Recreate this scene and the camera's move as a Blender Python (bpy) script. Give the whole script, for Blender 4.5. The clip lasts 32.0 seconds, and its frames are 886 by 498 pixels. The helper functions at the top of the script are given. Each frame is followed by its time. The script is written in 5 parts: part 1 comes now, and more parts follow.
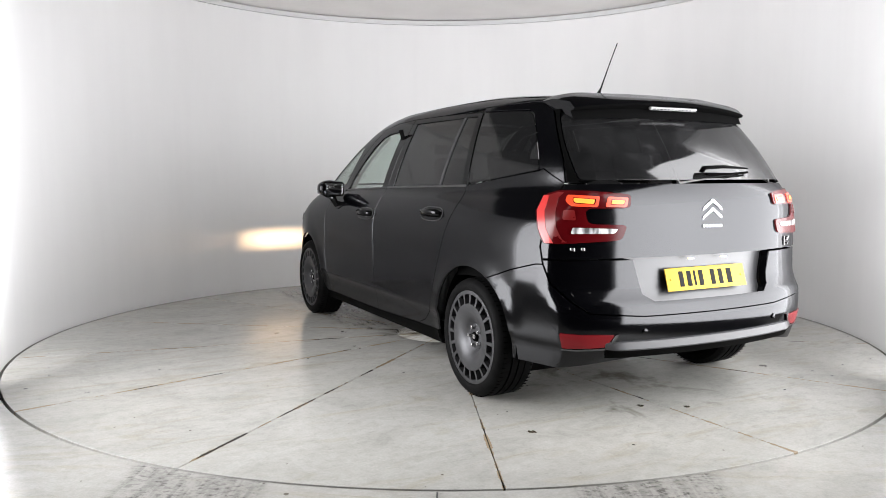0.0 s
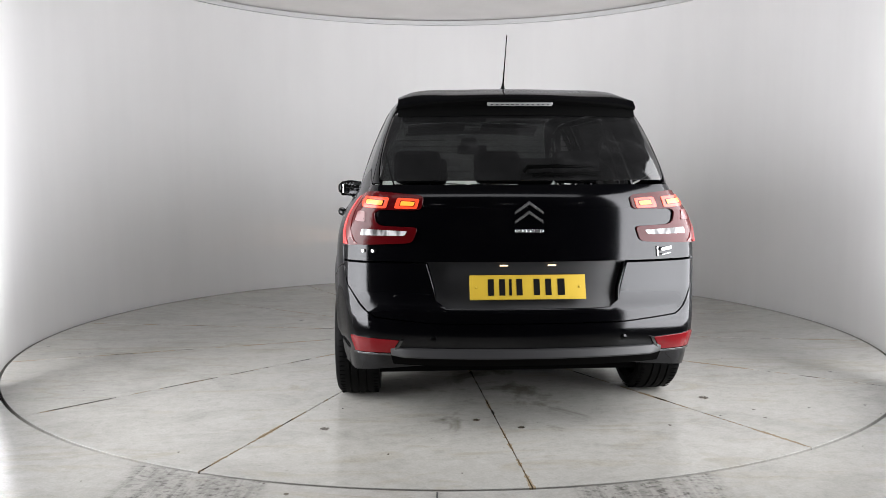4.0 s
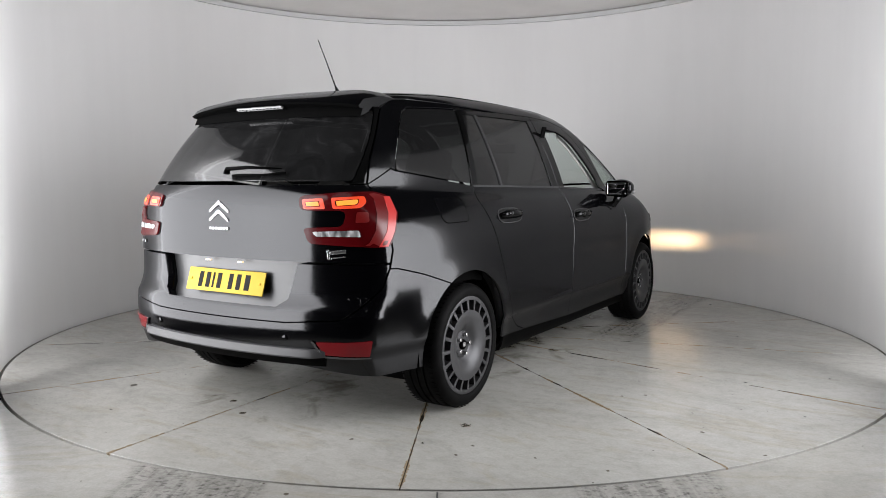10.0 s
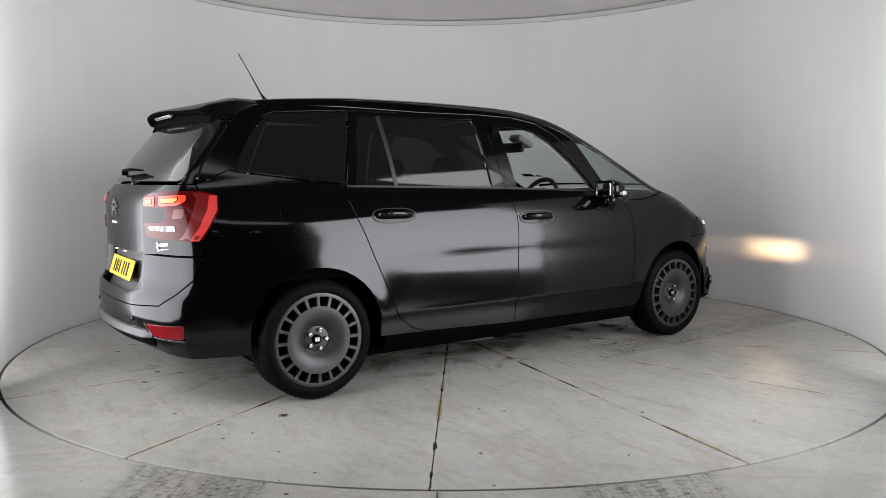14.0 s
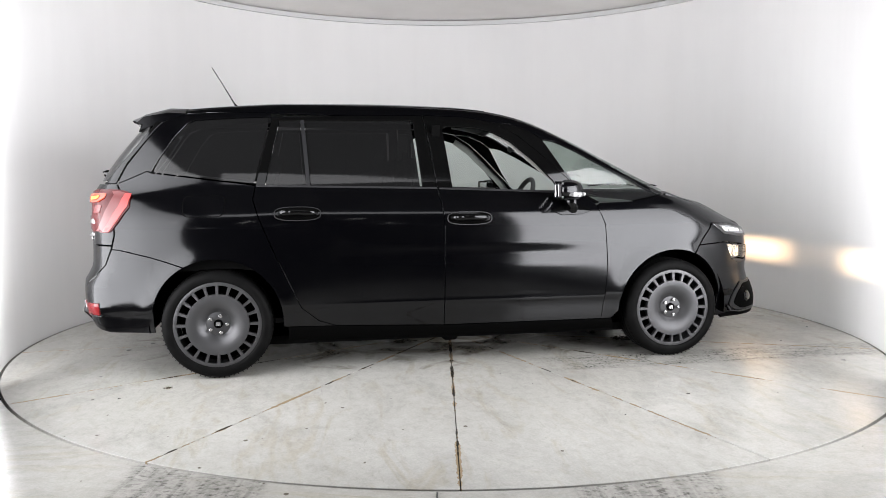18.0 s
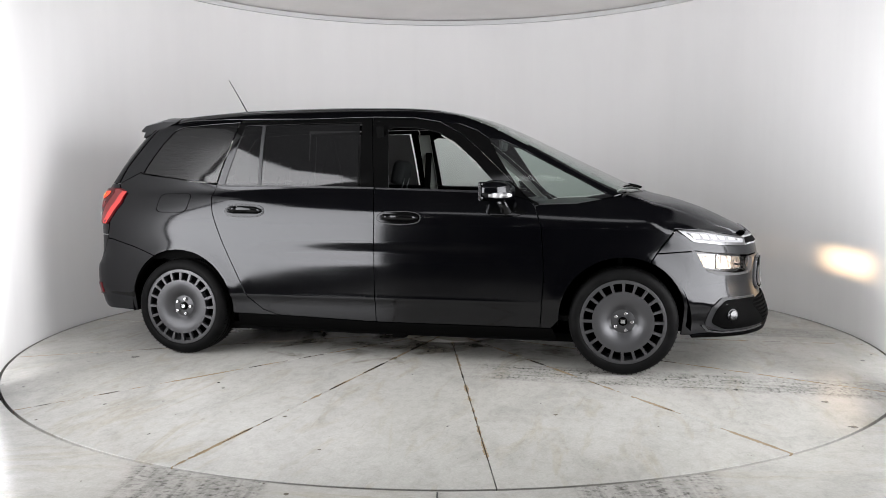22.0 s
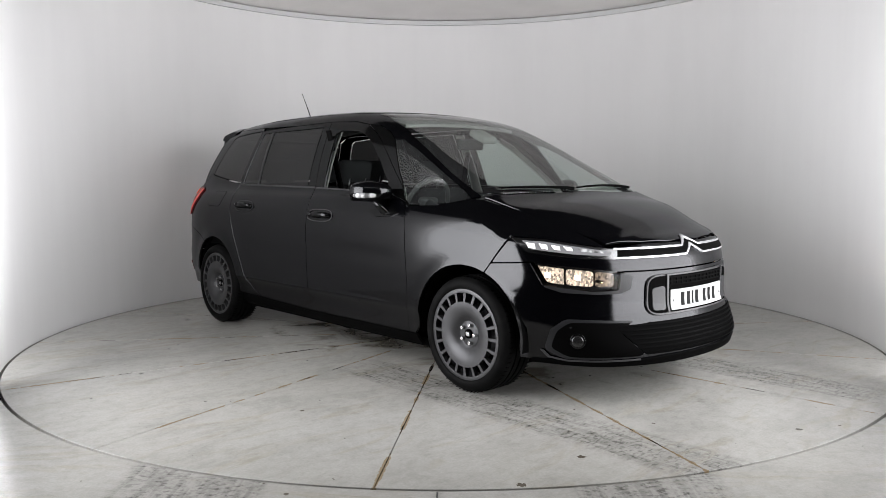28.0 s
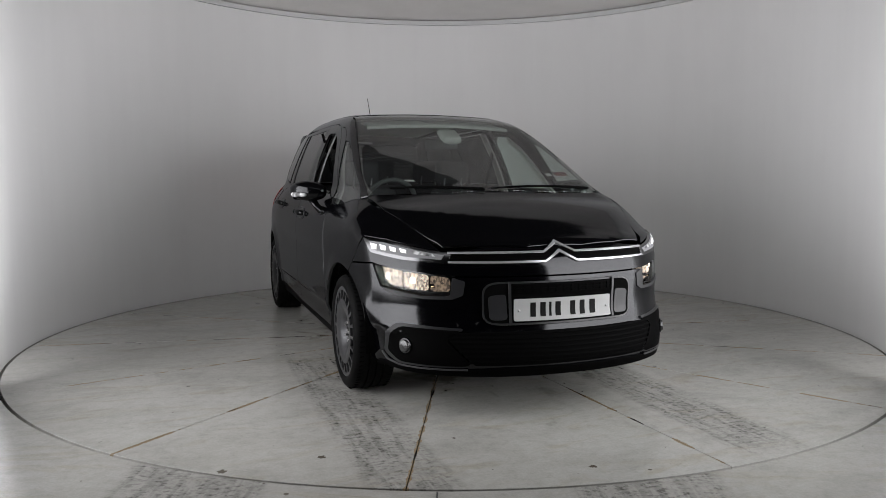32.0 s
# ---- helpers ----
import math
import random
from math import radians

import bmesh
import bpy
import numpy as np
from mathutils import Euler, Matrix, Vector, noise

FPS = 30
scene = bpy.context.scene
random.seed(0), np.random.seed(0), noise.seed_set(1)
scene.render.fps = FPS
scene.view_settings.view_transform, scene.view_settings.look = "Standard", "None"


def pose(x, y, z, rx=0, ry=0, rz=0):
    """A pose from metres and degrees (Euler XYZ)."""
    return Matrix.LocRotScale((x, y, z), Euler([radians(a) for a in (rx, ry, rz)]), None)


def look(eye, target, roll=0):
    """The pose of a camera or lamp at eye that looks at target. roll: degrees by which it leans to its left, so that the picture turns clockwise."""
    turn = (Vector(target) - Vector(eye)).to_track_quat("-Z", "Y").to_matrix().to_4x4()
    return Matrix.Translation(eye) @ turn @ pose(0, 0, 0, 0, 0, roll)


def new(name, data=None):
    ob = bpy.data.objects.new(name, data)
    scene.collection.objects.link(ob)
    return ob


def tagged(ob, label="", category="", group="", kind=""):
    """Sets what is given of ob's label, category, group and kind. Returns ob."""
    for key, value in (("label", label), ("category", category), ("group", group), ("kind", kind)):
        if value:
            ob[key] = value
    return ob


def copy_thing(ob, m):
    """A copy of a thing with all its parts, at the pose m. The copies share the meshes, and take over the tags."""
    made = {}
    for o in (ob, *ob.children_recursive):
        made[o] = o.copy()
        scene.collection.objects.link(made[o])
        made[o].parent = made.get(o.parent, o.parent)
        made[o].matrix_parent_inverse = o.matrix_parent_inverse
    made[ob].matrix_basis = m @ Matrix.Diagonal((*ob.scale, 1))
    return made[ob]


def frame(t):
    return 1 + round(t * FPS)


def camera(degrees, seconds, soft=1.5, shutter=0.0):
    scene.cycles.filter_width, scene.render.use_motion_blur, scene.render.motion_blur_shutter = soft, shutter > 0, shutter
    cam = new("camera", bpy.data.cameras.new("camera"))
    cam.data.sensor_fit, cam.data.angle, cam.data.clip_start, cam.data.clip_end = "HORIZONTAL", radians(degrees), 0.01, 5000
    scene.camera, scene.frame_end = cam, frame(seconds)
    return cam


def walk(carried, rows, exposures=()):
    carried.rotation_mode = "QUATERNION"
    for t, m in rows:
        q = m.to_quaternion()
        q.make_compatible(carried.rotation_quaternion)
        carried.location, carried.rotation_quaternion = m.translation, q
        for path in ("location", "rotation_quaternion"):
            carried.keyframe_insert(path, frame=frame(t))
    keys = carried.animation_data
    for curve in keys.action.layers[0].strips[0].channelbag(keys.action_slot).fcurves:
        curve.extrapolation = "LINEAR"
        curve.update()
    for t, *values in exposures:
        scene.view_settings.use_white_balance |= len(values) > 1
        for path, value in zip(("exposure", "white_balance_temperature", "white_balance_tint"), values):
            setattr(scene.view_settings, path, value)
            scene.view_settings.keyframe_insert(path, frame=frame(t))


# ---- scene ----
EXPOSURES = [(0.0, 0.2), (3.0, -0.12), (6.0, 0.2), (8.0, 0.06), (9.0, -0.18), (13.0, -0.52), (16.0, -0.35), (17.0, -0.16), (19.0, 0.38), (21.0, 0.06), (23.0, 0.0), (25.0, -0.06), (28.0, -0.28), (30.0, -0.47), (32.0, -0.94)]
cam = camera(60.52, 32.0, 0.85)
EYE = (0.0, -5.690, 1.154)
STAND = look(EYE, (-0.0392, -0.7117, 0.6936), -0.175)
walk(cam, [(0.0, STAND), (32.0, STAND)], EXPOSURES)

# turn of the table in degrees, by seconds
TURN = [(0.0, 27.15), (3.0, 9.4), (6.0, -8.30), (9.0, -25.95), (13.0, -49.6), (16.0, -67.1), (19.0, -84.75), (23.0, -107.7), (26.0, -125.0), (28.0, -136.65), (32.0, -160.0)]
CAR_X, CAR_Y, CAR_YAW = 0.196, -0.16, 0.28
RADIUS = 2.957

# ---- world and lights ----
world = bpy.data.worlds.new("world")
world.use_nodes = True
scene.world = world
world.node_tree.nodes["Background"].inputs[0].default_value = (0.6, 0.65, 0.75, 1)
world.node_tree.nodes["Background"].inputs[1].default_value = 0.01


def strip_light(x, y, z, target, wide, high, watts, colour=(0.98, 0.98, 1.01)):
    data = bpy.data.lights.new("strip_light", "AREA")
    data.shape, data.size, data.size_y, data.energy, data.color = "RECTANGLE", wide, high, watts, colour
    ob = new("strip_light", data)
    ob.matrix_world = look((x, y, z), target)
    return ob


for side in (-1, 1):
    # tall light panels between the ends of the curved wall and the opening
    ex, ey = 2.20 * side, -2.435
    lit = strip_light(ex, ey, 1.43, (ex - side * 0.911, ey + 0.413, 1.43), 2.23, 2.40, 138)
    lit.data.spread = radians(138)
    # a strip that washes the end of the wall
    strip_light(side * 2.43, -1.48, 1.50, (side * 3.43, -1.03, 1.50), 0.10, 2.3, 56)
# added weak fill from above the opening, with no lamp seen there
strip_light(0, -3.6, 2.75, (0, 0.3, 0.9), 3.0, 0.3, 8)

# ---- materials ----


def material(name, colour, rough=0.5, metal=0.0, **more):
    m = bpy.data.materials.new(name)
    m.use_nodes = True
    b = m.node_tree.nodes["Principled BSDF"]
    b.inputs["Base Color"].default_value = (*colour, 1)
    b.inputs["Roughness"].default_value = rough
    b.inputs["Metallic"].default_value = metal
    for key, value in more.items():
        b.inputs[key.replace("_", " ")].default_value = value
    return m


def add(m, kind, **values):
    n = m.node_tree.nodes.new(kind)
    for key, value in values.items():
        if key in n.inputs:
            n.inputs[key].default_value = value
        else:
            setattr(n, key, value)
    return n


def link(m, a, b):
    m.node_tree.links.new(a, b)


def coords(m, scale=(1, 1, 1), loc=(0, 0, 0)):
    c, p = add(m, "ShaderNodeTexCoord"), add(m, "ShaderNodeMapping", Scale=scale, Location=loc)
    link(m, c.outputs["Object"], p.inputs["Vector"])
    return p.outputs[0]


def noise_of(m, scale, detail=4.0, rough=0.6, stretch=(1, 1, 1), distort=0.0):
    n = add(m, "ShaderNodeTexNoise", Scale=scale, Detail=detail, Roughness=rough, Distortion=distort)
    link(m, coords(m, stretch), n.inputs["Vector"])
    return n.outputs["Fac"]


def ramp(m, value, stops):
    r = add(m, "ShaderNodeValToRGB")
    while len(r.color_ramp.elements) < len(stops):
        r.color_ramp.elements.new(0.5)
    for e, (at, c) in zip(r.color_ramp.elements, stops):
        e.position, e.color = at, (*c, 1) if isinstance(c, tuple) else (c, c, c, 1)
    link(m, value, r.inputs[0])
    return r.outputs[0]


def blend(m, fac, a, b, mode="MIX"):
    n = add(m, "ShaderNodeMix", data_type="RGBA", blend_type=mode)
    for socket, value in ((n.inputs["Factor"], fac), (n.inputs[6], a), (n.inputs[7], b)):
        if isinstance(value, bpy.types.NodeSocket):
            link(m, value, socket)
        elif isinstance(value, tuple):
            socket.default_value = (*value, 1)
        else:
            socket.default_value = value
    return n.outputs[2]


def arith(m, op, a, b=0.0, clamp=False):
    n = add(m, "ShaderNodeMath", operation=op, use_clamp=clamp)
    for socket, value in zip(n.inputs, (a, b)):
        if isinstance(value, bpy.types.NodeSocket):
            link(m, value, socket)
        else:
            socket.default_value = value
    return n.outputs[0]


def shader(m):
    return m.node_tree.nodes["Principled BSDF"]


def bump(m, height, strength=0.2, distance=0.01):
    n = add(m, "ShaderNodeBump", Strength=strength, Distance=distance)
    link(m, height, n.inputs["Height"])
    link(m, n.outputs[0], shader(m).inputs["Normal"])


def coloured(m, colour):
    link(m, colour, shader(m).inputs["Base Color"])


def roughened(m, value):
    link(m, value, shader(m).inputs["Roughness"])


def tread_marks(m, xs, width, y0, y1, along=1):
    """A mask of dirty tyre prints in strips along an axis."""
    c = add(m, "ShaderNodeTexCoord")
    sep = add(m, "ShaderNodeSeparateXYZ")
    link(m, c.outputs["Object"], sep.inputs[0])
    across, way = sep.outputs[1 - along], sep.outputs[along]
    total = None
    for x in xs:
        away = arith(m, "ABSOLUTE", arith(m, "SUBTRACT", across, x))
        near = arith(m, "MULTIPLY", arith(m, "SUBTRACT", width / 2, away), 18.0, True)
        total = near if total is None else arith(m, "MAXIMUM", total, near)
    total = arith(m, "MULTIPLY", total, arith(m, "MULTIPLY", arith(m, "SUBTRACT", way, y0), 4.0, True))
    total = arith(m, "MULTIPLY", total, arith(m, "MULTIPLY", arith(m, "SUBTRACT", y1, way), 4.0, True))
    worn = ramp(m, noise_of(m, 4, 5, 0.7, (1.6, 0.7, 1.0)), [(0.32, 0.25), (0.54, 1.0)])
    fine = ramp(m, noise_of(m, 30, 3, 0.7), [(0.36, 0.45), (0.56, 1.0)])
    ticks = ramp(m, noise_of(m, 26, 3, 0.65, (1.0, 1.9, 1.0)), [(0.50, 0.0), (0.60, 1.0)])
    grooves = ramp(m, noise_of(m, 30, 2, 0.5, (1.0, 0.10, 1.0)), [(0.46, 0.0), (0.56, 1.0)])
    pattern = arith(m, "ADD", arith(m, "ADD", arith(m, "MULTIPLY", ticks, 0.62), arith(m, "MULTIPLY", grooves, 0.40)), 0.22)
    return arith(m, "MULTIPLY", arith(m, "MULTIPLY", total, pattern), arith(m, "MULTIPLY", worn, fine))


def seam_dirt(m):
    """How near a place lies to the joints between the turntable's plates, in metres."""
    c = add(m, "ShaderNodeTexCoord")
    sep = add(m, "ShaderNodeSeparateXYZ")
    link(m, c.outputs["Object"], sep.inputs[0])
    turn = arith(m, "ARCTAN2", sep.outputs[1], sep.outputs[0])
    part_of = arith(m, "DIVIDE", arith(m, "SUBTRACT", turn, radians(-10.3)), 2 * math.pi / 14)
    off = arith(m, "ABSOLUTE", arith(m, "SUBTRACT", part_of, arith(m, "ROUND", part_of)))
    far = arith(m, "SQRT", arith(m, "ADD", arith(m, "POWER", sep.outputs[0], 2.0), arith(m, "POWER", sep.outputs[1], 2.0)))
    return arith(m, "MULTIPLY", arith(m, "MULTIPLY", off, 2 * math.pi / 14), far)


def wet_shade_patches(m):
    """Where dripped melt water stands on the plates, darkened to add the car's shade."""
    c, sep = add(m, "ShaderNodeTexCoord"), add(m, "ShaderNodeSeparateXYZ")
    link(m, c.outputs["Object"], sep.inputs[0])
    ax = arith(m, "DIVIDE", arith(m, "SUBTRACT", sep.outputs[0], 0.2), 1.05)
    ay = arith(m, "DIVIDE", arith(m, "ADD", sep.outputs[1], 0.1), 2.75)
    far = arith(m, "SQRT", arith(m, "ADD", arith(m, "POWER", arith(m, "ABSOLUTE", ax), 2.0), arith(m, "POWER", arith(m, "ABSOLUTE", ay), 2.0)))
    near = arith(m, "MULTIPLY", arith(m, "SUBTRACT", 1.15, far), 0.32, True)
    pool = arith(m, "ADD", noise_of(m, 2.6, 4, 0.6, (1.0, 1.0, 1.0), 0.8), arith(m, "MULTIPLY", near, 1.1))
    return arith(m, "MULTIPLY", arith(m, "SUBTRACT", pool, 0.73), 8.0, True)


def concrete(name, tracks, seams=False):
    m = material(name, (0.5, 0.5, 0.48), 0.35)
    base = blend(m, noise_of(m, 0.55, 1, 0.5), (0.312, 0.302, 0.272), (0.376, 0.371, 0.354))
    # cloudy trowel marks, smears and dried water
    cloud = ramp(m, noise_of(m, 2.2, 6, 0.66, (1.0, 1.5, 1.0), 0.9), [(0.30, 0.86), (0.50, 1.0), (0.70, 1.08)])
    base = blend(m, 1.0, base, cloud, "MULTIPLY")
    smear = ramp(m, noise_of(m, 3.4, 5, 0.62, (0.45, 1.6, 1.0), 1.4), [(0.54, 0.0), (0.68, 1.0)])
    base = blend(m, arith(m, "MULTIPLY", smear, 0.34), base, (0.250, 0.212, 0.145))
    grain = ramp(m, noise_of(m, 85, 3, 0.7), [(0.3, 0.91), (0.7, 1.06)])
    base = blend(m, 1.0, base, grain, "MULTIPLY")
    mottle = ramp(m, noise_of(m, 17, 5, 0.7, (1.0, 1.3, 1.0), 0.6), [(0.30, 0.88), (0.50, 1.0), (0.72, 1.07)])
    base = blend(m, 1.0, base, mottle, "MULTIPLY")
    scuff = ramp(m, noise_of(m, 7, 5, 0.75, (0.35, 3.2, 1.0), 0.5), [(0.62, 0.0), (0.72, 1.0)])
    base = blend(m, arith(m, "MULTIPLY", scuff, 0.26), base, (0.150, 0.142, 0.122))
    blot = ramp(m, noise_of(m, 9.0, 6, 0.75, (1.0, 1.7, 1.0)), [(0.66, 0.0), (0.74, 1.0)])
    base = blend(m, arith(m, "MULTIPLY", blot, 0.65), base, (0.120, 0.110, 0.088))
    for scale, size, dark in ((2.1, 0.080, 0.95), (5.0, 0.115, 0.9), (10.0, 0.13, 0.8)):
        cells = add(m, "ShaderNodeTexVoronoi", Scale=scale, Randomness=1.0)
        link(m, coords(m, (1, 1, 1), (scale, 0, 0)), cells.inputs["Vector"])
        pick = add(m, "ShaderNodeSeparateXYZ")
        link(m, cells.outputs["Color"], pick.inputs[0])
        reach = arith(m, "MULTIPLY", arith(m, "POWER", pick.outputs[0], 4.0), size)
        reach = arith(m, "MULTIPLY", reach, arith(m, "MULTIPLY", noise_of(m, 70, 3, 0.7), 1.6))
        spot = arith(m, "LESS_THAN", cells.outputs["Distance"], reach)
        base = blend(m, arith(m, "MULTIPLY", spot, dark), base, (0.055, 0.042, 0.026))
    if tracks:
        marks = tread_marks(m, *tracks)
        base = blend(m, arith(m, "MULTIPLY", marks, 0.75, True), base, (0.06, 0.057, 0.050))
    gloss = arith(m, "ADD", arith(m, "MULTIPLY", noise_of(m, 1.6, 3, 0.5), 0.11), 0.15)
    if seams:
        near = seam_dirt(m)
        rust = arith(m, "MULTIPLY", ramp(m, noise_of(m, 3.5, 4, 0.7), [(0.44, 0.0), (0.58, 1.0)]), arith(m, "MULTIPLY", noise_of(m, 40, 4, 0.7), 0.024))
        base = blend(m, arith(m, "MULTIPLY", arith(m, "LESS_THAN", near, rust), 0.75), base, (0.20, 0.132, 0.058))
        grime = arith(m, "MULTIPLY", ramp(m, noise_of(m, 2.0, 3, 0.6, (1.3, 1, 1)), [(0.54, 0.0), (0.64, 1.0)]), arith(m, "MULTIPLY", noise_of(m, 45, 5, 0.85), 0.020))
        base = blend(m, arith(m, "MULTIPLY", arith(m, "LESS_THAN", near, grime), 0.92), base, (0.03, 0.027, 0.022))
        # standing water and the car's shade, both put into the plates' colour
        wet_shade = wet_shade_patches(m)
        base = blend(m, wet_shade, base, blend(m, 1.0, base, (0.50, 0.475, 0.43), "MULTIPLY"))
        gloss = arith(m, "MULTIPLY", gloss, arith(m, "SUBTRACT", 1.0, arith(m, "MULTIPLY", wet_shade, 0.80)))
    coloured(m, base)
    roughened(m, gloss)
    bump(m, noise_of(m, 30, 4, 0.6), 0.03, 0.004)
    return m


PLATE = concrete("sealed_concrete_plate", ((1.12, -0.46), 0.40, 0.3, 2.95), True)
FLOOR = concrete("dirty_concrete", ((-0.98, 0.75), 0.62, -4.0, -2.0))
DARK_GAP = material("dark_gap", (0.02, 0.02, 0.02), 0.8)

WALL = material("white_painted_wall", (0.72, 0.715, 0.71), 0.55)
coloured(WALL, blend(WALL, 0.25, (0.72, 0.715, 0.71), ramp(WALL, noise_of(WALL, 1.1, 5, 0.6, (1, 1, 0.5)), [(0.35, 0.86), (0.65, 1.0)]), "MULTIPLY"))
drips = ramp(WALL, noise_of(WALL, 5.0, 3, 0.6, (1.0, 1.0, 0.06)), [(0.35, 0.98), (0.6, 1.0)])
coloured(WALL, blend(WALL, 1.0, shader(WALL).inputs["Base Color"].links[0].from_socket, drips, "MULTIPLY"))
TRIM = material("white_trim", (0.56, 0.56, 0.56), 0.4)
CEILING = material("grey_ceiling", (0.55, 0.54, 0.53), 0.7)
coloured(CEILING, ramp(CEILING, noise_of(CEILING, 2.0, 4, 0.6), [(0.3, (0.78, 0.755, 0.74)), (0.7, (0.84, 0.815, 0.80))]))
HALL_GLOW = material("hall_lamp_glow", (0.5, 0.5, 0.5), 0.4, Emission_Color=(1.0, 0.98, 0.94, 1), Emission_Strength=14.0)
HALL_GLOW.cycles.emission_sampling = "NONE"
HALL = material("dark_hall", (0.012, 0.012, 0.013), 0.9)
coloured(HALL, ramp(HALL, noise_of(HALL, 2.0, 4, 0.6), [(0.3, 0.010), (0.7, 0.016)]))


def lacquer(name, colour, low, high, f0, rise):
    """Black lacquer: a dark ground under a clear gloss, slightly uneven."""
    m = bpy.data.materials.new(name)
    m.use_nodes = True
    nodes = m.node_tree.nodes
    nodes.remove(nodes["Principled BSDF"])
    ground, shine = add(m, "ShaderNodeBsdfDiffuse"), add(m, "ShaderNodeBsdfGlossy")
    film = ramp(m, noise_of(m, 4.0, 6, 0.75, (1, 1, 1), 0.6), [(0.5, 0.0), (0.8, 1.0)])
    link(m, blend(m, arith(m, "MULTIPLY", film, 0.012), colour, (0.08, 0.078, 0.072)), ground.inputs[0])
    link(m, ramp(m, noise_of(m, 3.5, 6, 0.7, (1, 1, 1), 0.6), [(0.35, low), (0.75, high)]), shine.inputs["Roughness"])
    shine.inputs[0].default_value = (0.97, 0.98, 1.0, 1)
    mix, facing = add(m, "ShaderNodeMixShader"), add(m, "ShaderNodeLayerWeight", Blend=0.5)
    fres = arith(m, "ADD", arith(m, "MULTIPLY", arith(m, "POWER", facing.outputs["Facing"], 5.0), rise), f0)
    link(m, fres, mix.inputs[0])
    link(m, ground.outputs[0], mix.inputs[1])
    link(m, shine.outputs[0], mix.inputs[2])
    link(m, mix.outputs[0], nodes["Material Output"].inputs[0])
    return m


PAINT = lacquer("black_car_paint", (0.0008, 0.0008, 0.0011), 0.085, 0.135, 0.028, 0.6)
GLOSS = lacquer("gloss_black_plastic", (0.0015, 0.0015, 0.0015), 0.05, 0.09, 0.022, 0.6)
SATIN = material("grained_black_plastic", (0.012, 0.012, 0.013), 0.40, Specular_IOR_Level=0.3)
# lighter than the body paint: the recess's reflected light put into its colour
RECESS_SHEEN = material("reflection_lightened_recess", (0.018, 0.018, 0.019), 0.35, Specular_IOR_Level=0.5)
bump(SATIN, noise_of(SATIN, 500, 2, 0.5), 0.15, 0.001)
SURROUND = material("satin_grey_surround", (0.018, 0.018, 0.019), 0.3, Specular_IOR_Level=0.25)
VALANCE = material("grey_plastic_valance", (0.020, 0.020, 0.021), 0.42, Specular_IOR_Level=0.35)
bump(VALANCE, noise_of(VALANCE, 400, 2, 0.5), 0.15, 0.001)
POD = material("dark_lamp_pod", (0.012, 0.012, 0.013), 0.32, Specular_IOR_Level=0.16)
GRILLE = material("black_grille_plastic", (0.0012, 0.0012, 0.0012), 0.5, Specular_IOR_Level=0.01)
RUBBER = material("tyre_rubber", (0.010, 0.010, 0.010), 0.55, Specular_IOR_Level=0.03)
coloured(RUBBER, ramp(RUBBER, noise_of(RUBBER, 14, 5, 0.6), [(0.3, 0.002), (0.7, 0.005)]))
RIM = material("gunmetal_alloy", (0.056, 0.056, 0.058), 0.40, 0.7, Specular_IOR_Level=0.2)
roughened(RIM, ramp(RIM, noise_of(RIM, 12, 4, 0.6), [(0.3, 0.36), (0.7, 0.48)]))
CHROME = material("chrome", (0.11, 0.11, 0.112), 0.18, 1.0)
BAR_CHROME = material("satin_chrome", (0.42, 0.42, 0.43), 0.22, 0.65)
STEEL = material("bolt_steel", (0.14, 0.14, 0.145), 0.3, 1.0)
BLACK = material("matt_black", (0.003, 0.003, 0.003), 0.8, Specular_IOR_Level=0.0)
CLOTH = material("dark_seat_cloth", (0.022, 0.022, 0.023), 0.9, Specular_IOR_Level=0.0)
bump(CLOTH, noise_of(CLOTH, 300, 2, 0.5), 0.2, 0.002)
DASH = material("dark_dashboard", (0.045, 0.045, 0.046), 0.6, Specular_IOR_Level=0.3)
HEADLINER = material("grey_headliner", (0.20, 0.195, 0.19), 0.9)
BEIGE = material("pale_pillar_trim", (0.24, 0.235, 0.225), 0.8)
YELLOW = material("yellow_plate", (0.43, 0.295, 0.028), 0.5, Specular_IOR_Level=0.15)
WHITE_PLATE = material("white_plate", (0.30, 0.30, 0.295), 0.5, Specular_IOR_Level=0.15)
INK = material("plate_black", (0.006, 0.006, 0.006), 0.5, Specular_IOR_Level=0.05)
BADGE = material("silver_badge", (0.45, 0.45, 0.45), 0.25, 0.9)
RED_LENS = material("red_lens", (0.045, 0.0012, 0.002), 0.16, Specular_IOR_Level=0.2)
RED_DARK = material("dark_red_lens", (0.015, 0.001, 0.001), 0.10, Specular_IOR_Level=0.3)
STOP_LENS = material("clear_stop_lens", (0.22, 0.22, 0.22), 0.15)
CLEAR_LENS = material("clear_reverse_lens", (0.42, 0.41, 0.40), 0.14, Specular_IOR_Level=0.3)
coloured(CLEAR_LENS, ramp(CLEAR_LENS, noise_of(CLEAR_LENS, 28, 2, 0.5, (1.0, 1.0, 0.4)), [(0.36, 0.06), (0.5, 0.22), (0.6, 0.48)]))
REFLECTOR = material("red_reflector", (0.11, 0.004, 0.006), 0.14, Specular_IOR_Level=0.3)


def glowing(name, colour, strength, base=(0.5, 0.5, 0.5)):
    return material(name, base, 0.3, Emission_Color=(*colour, 1), Emission_Strength=strength)


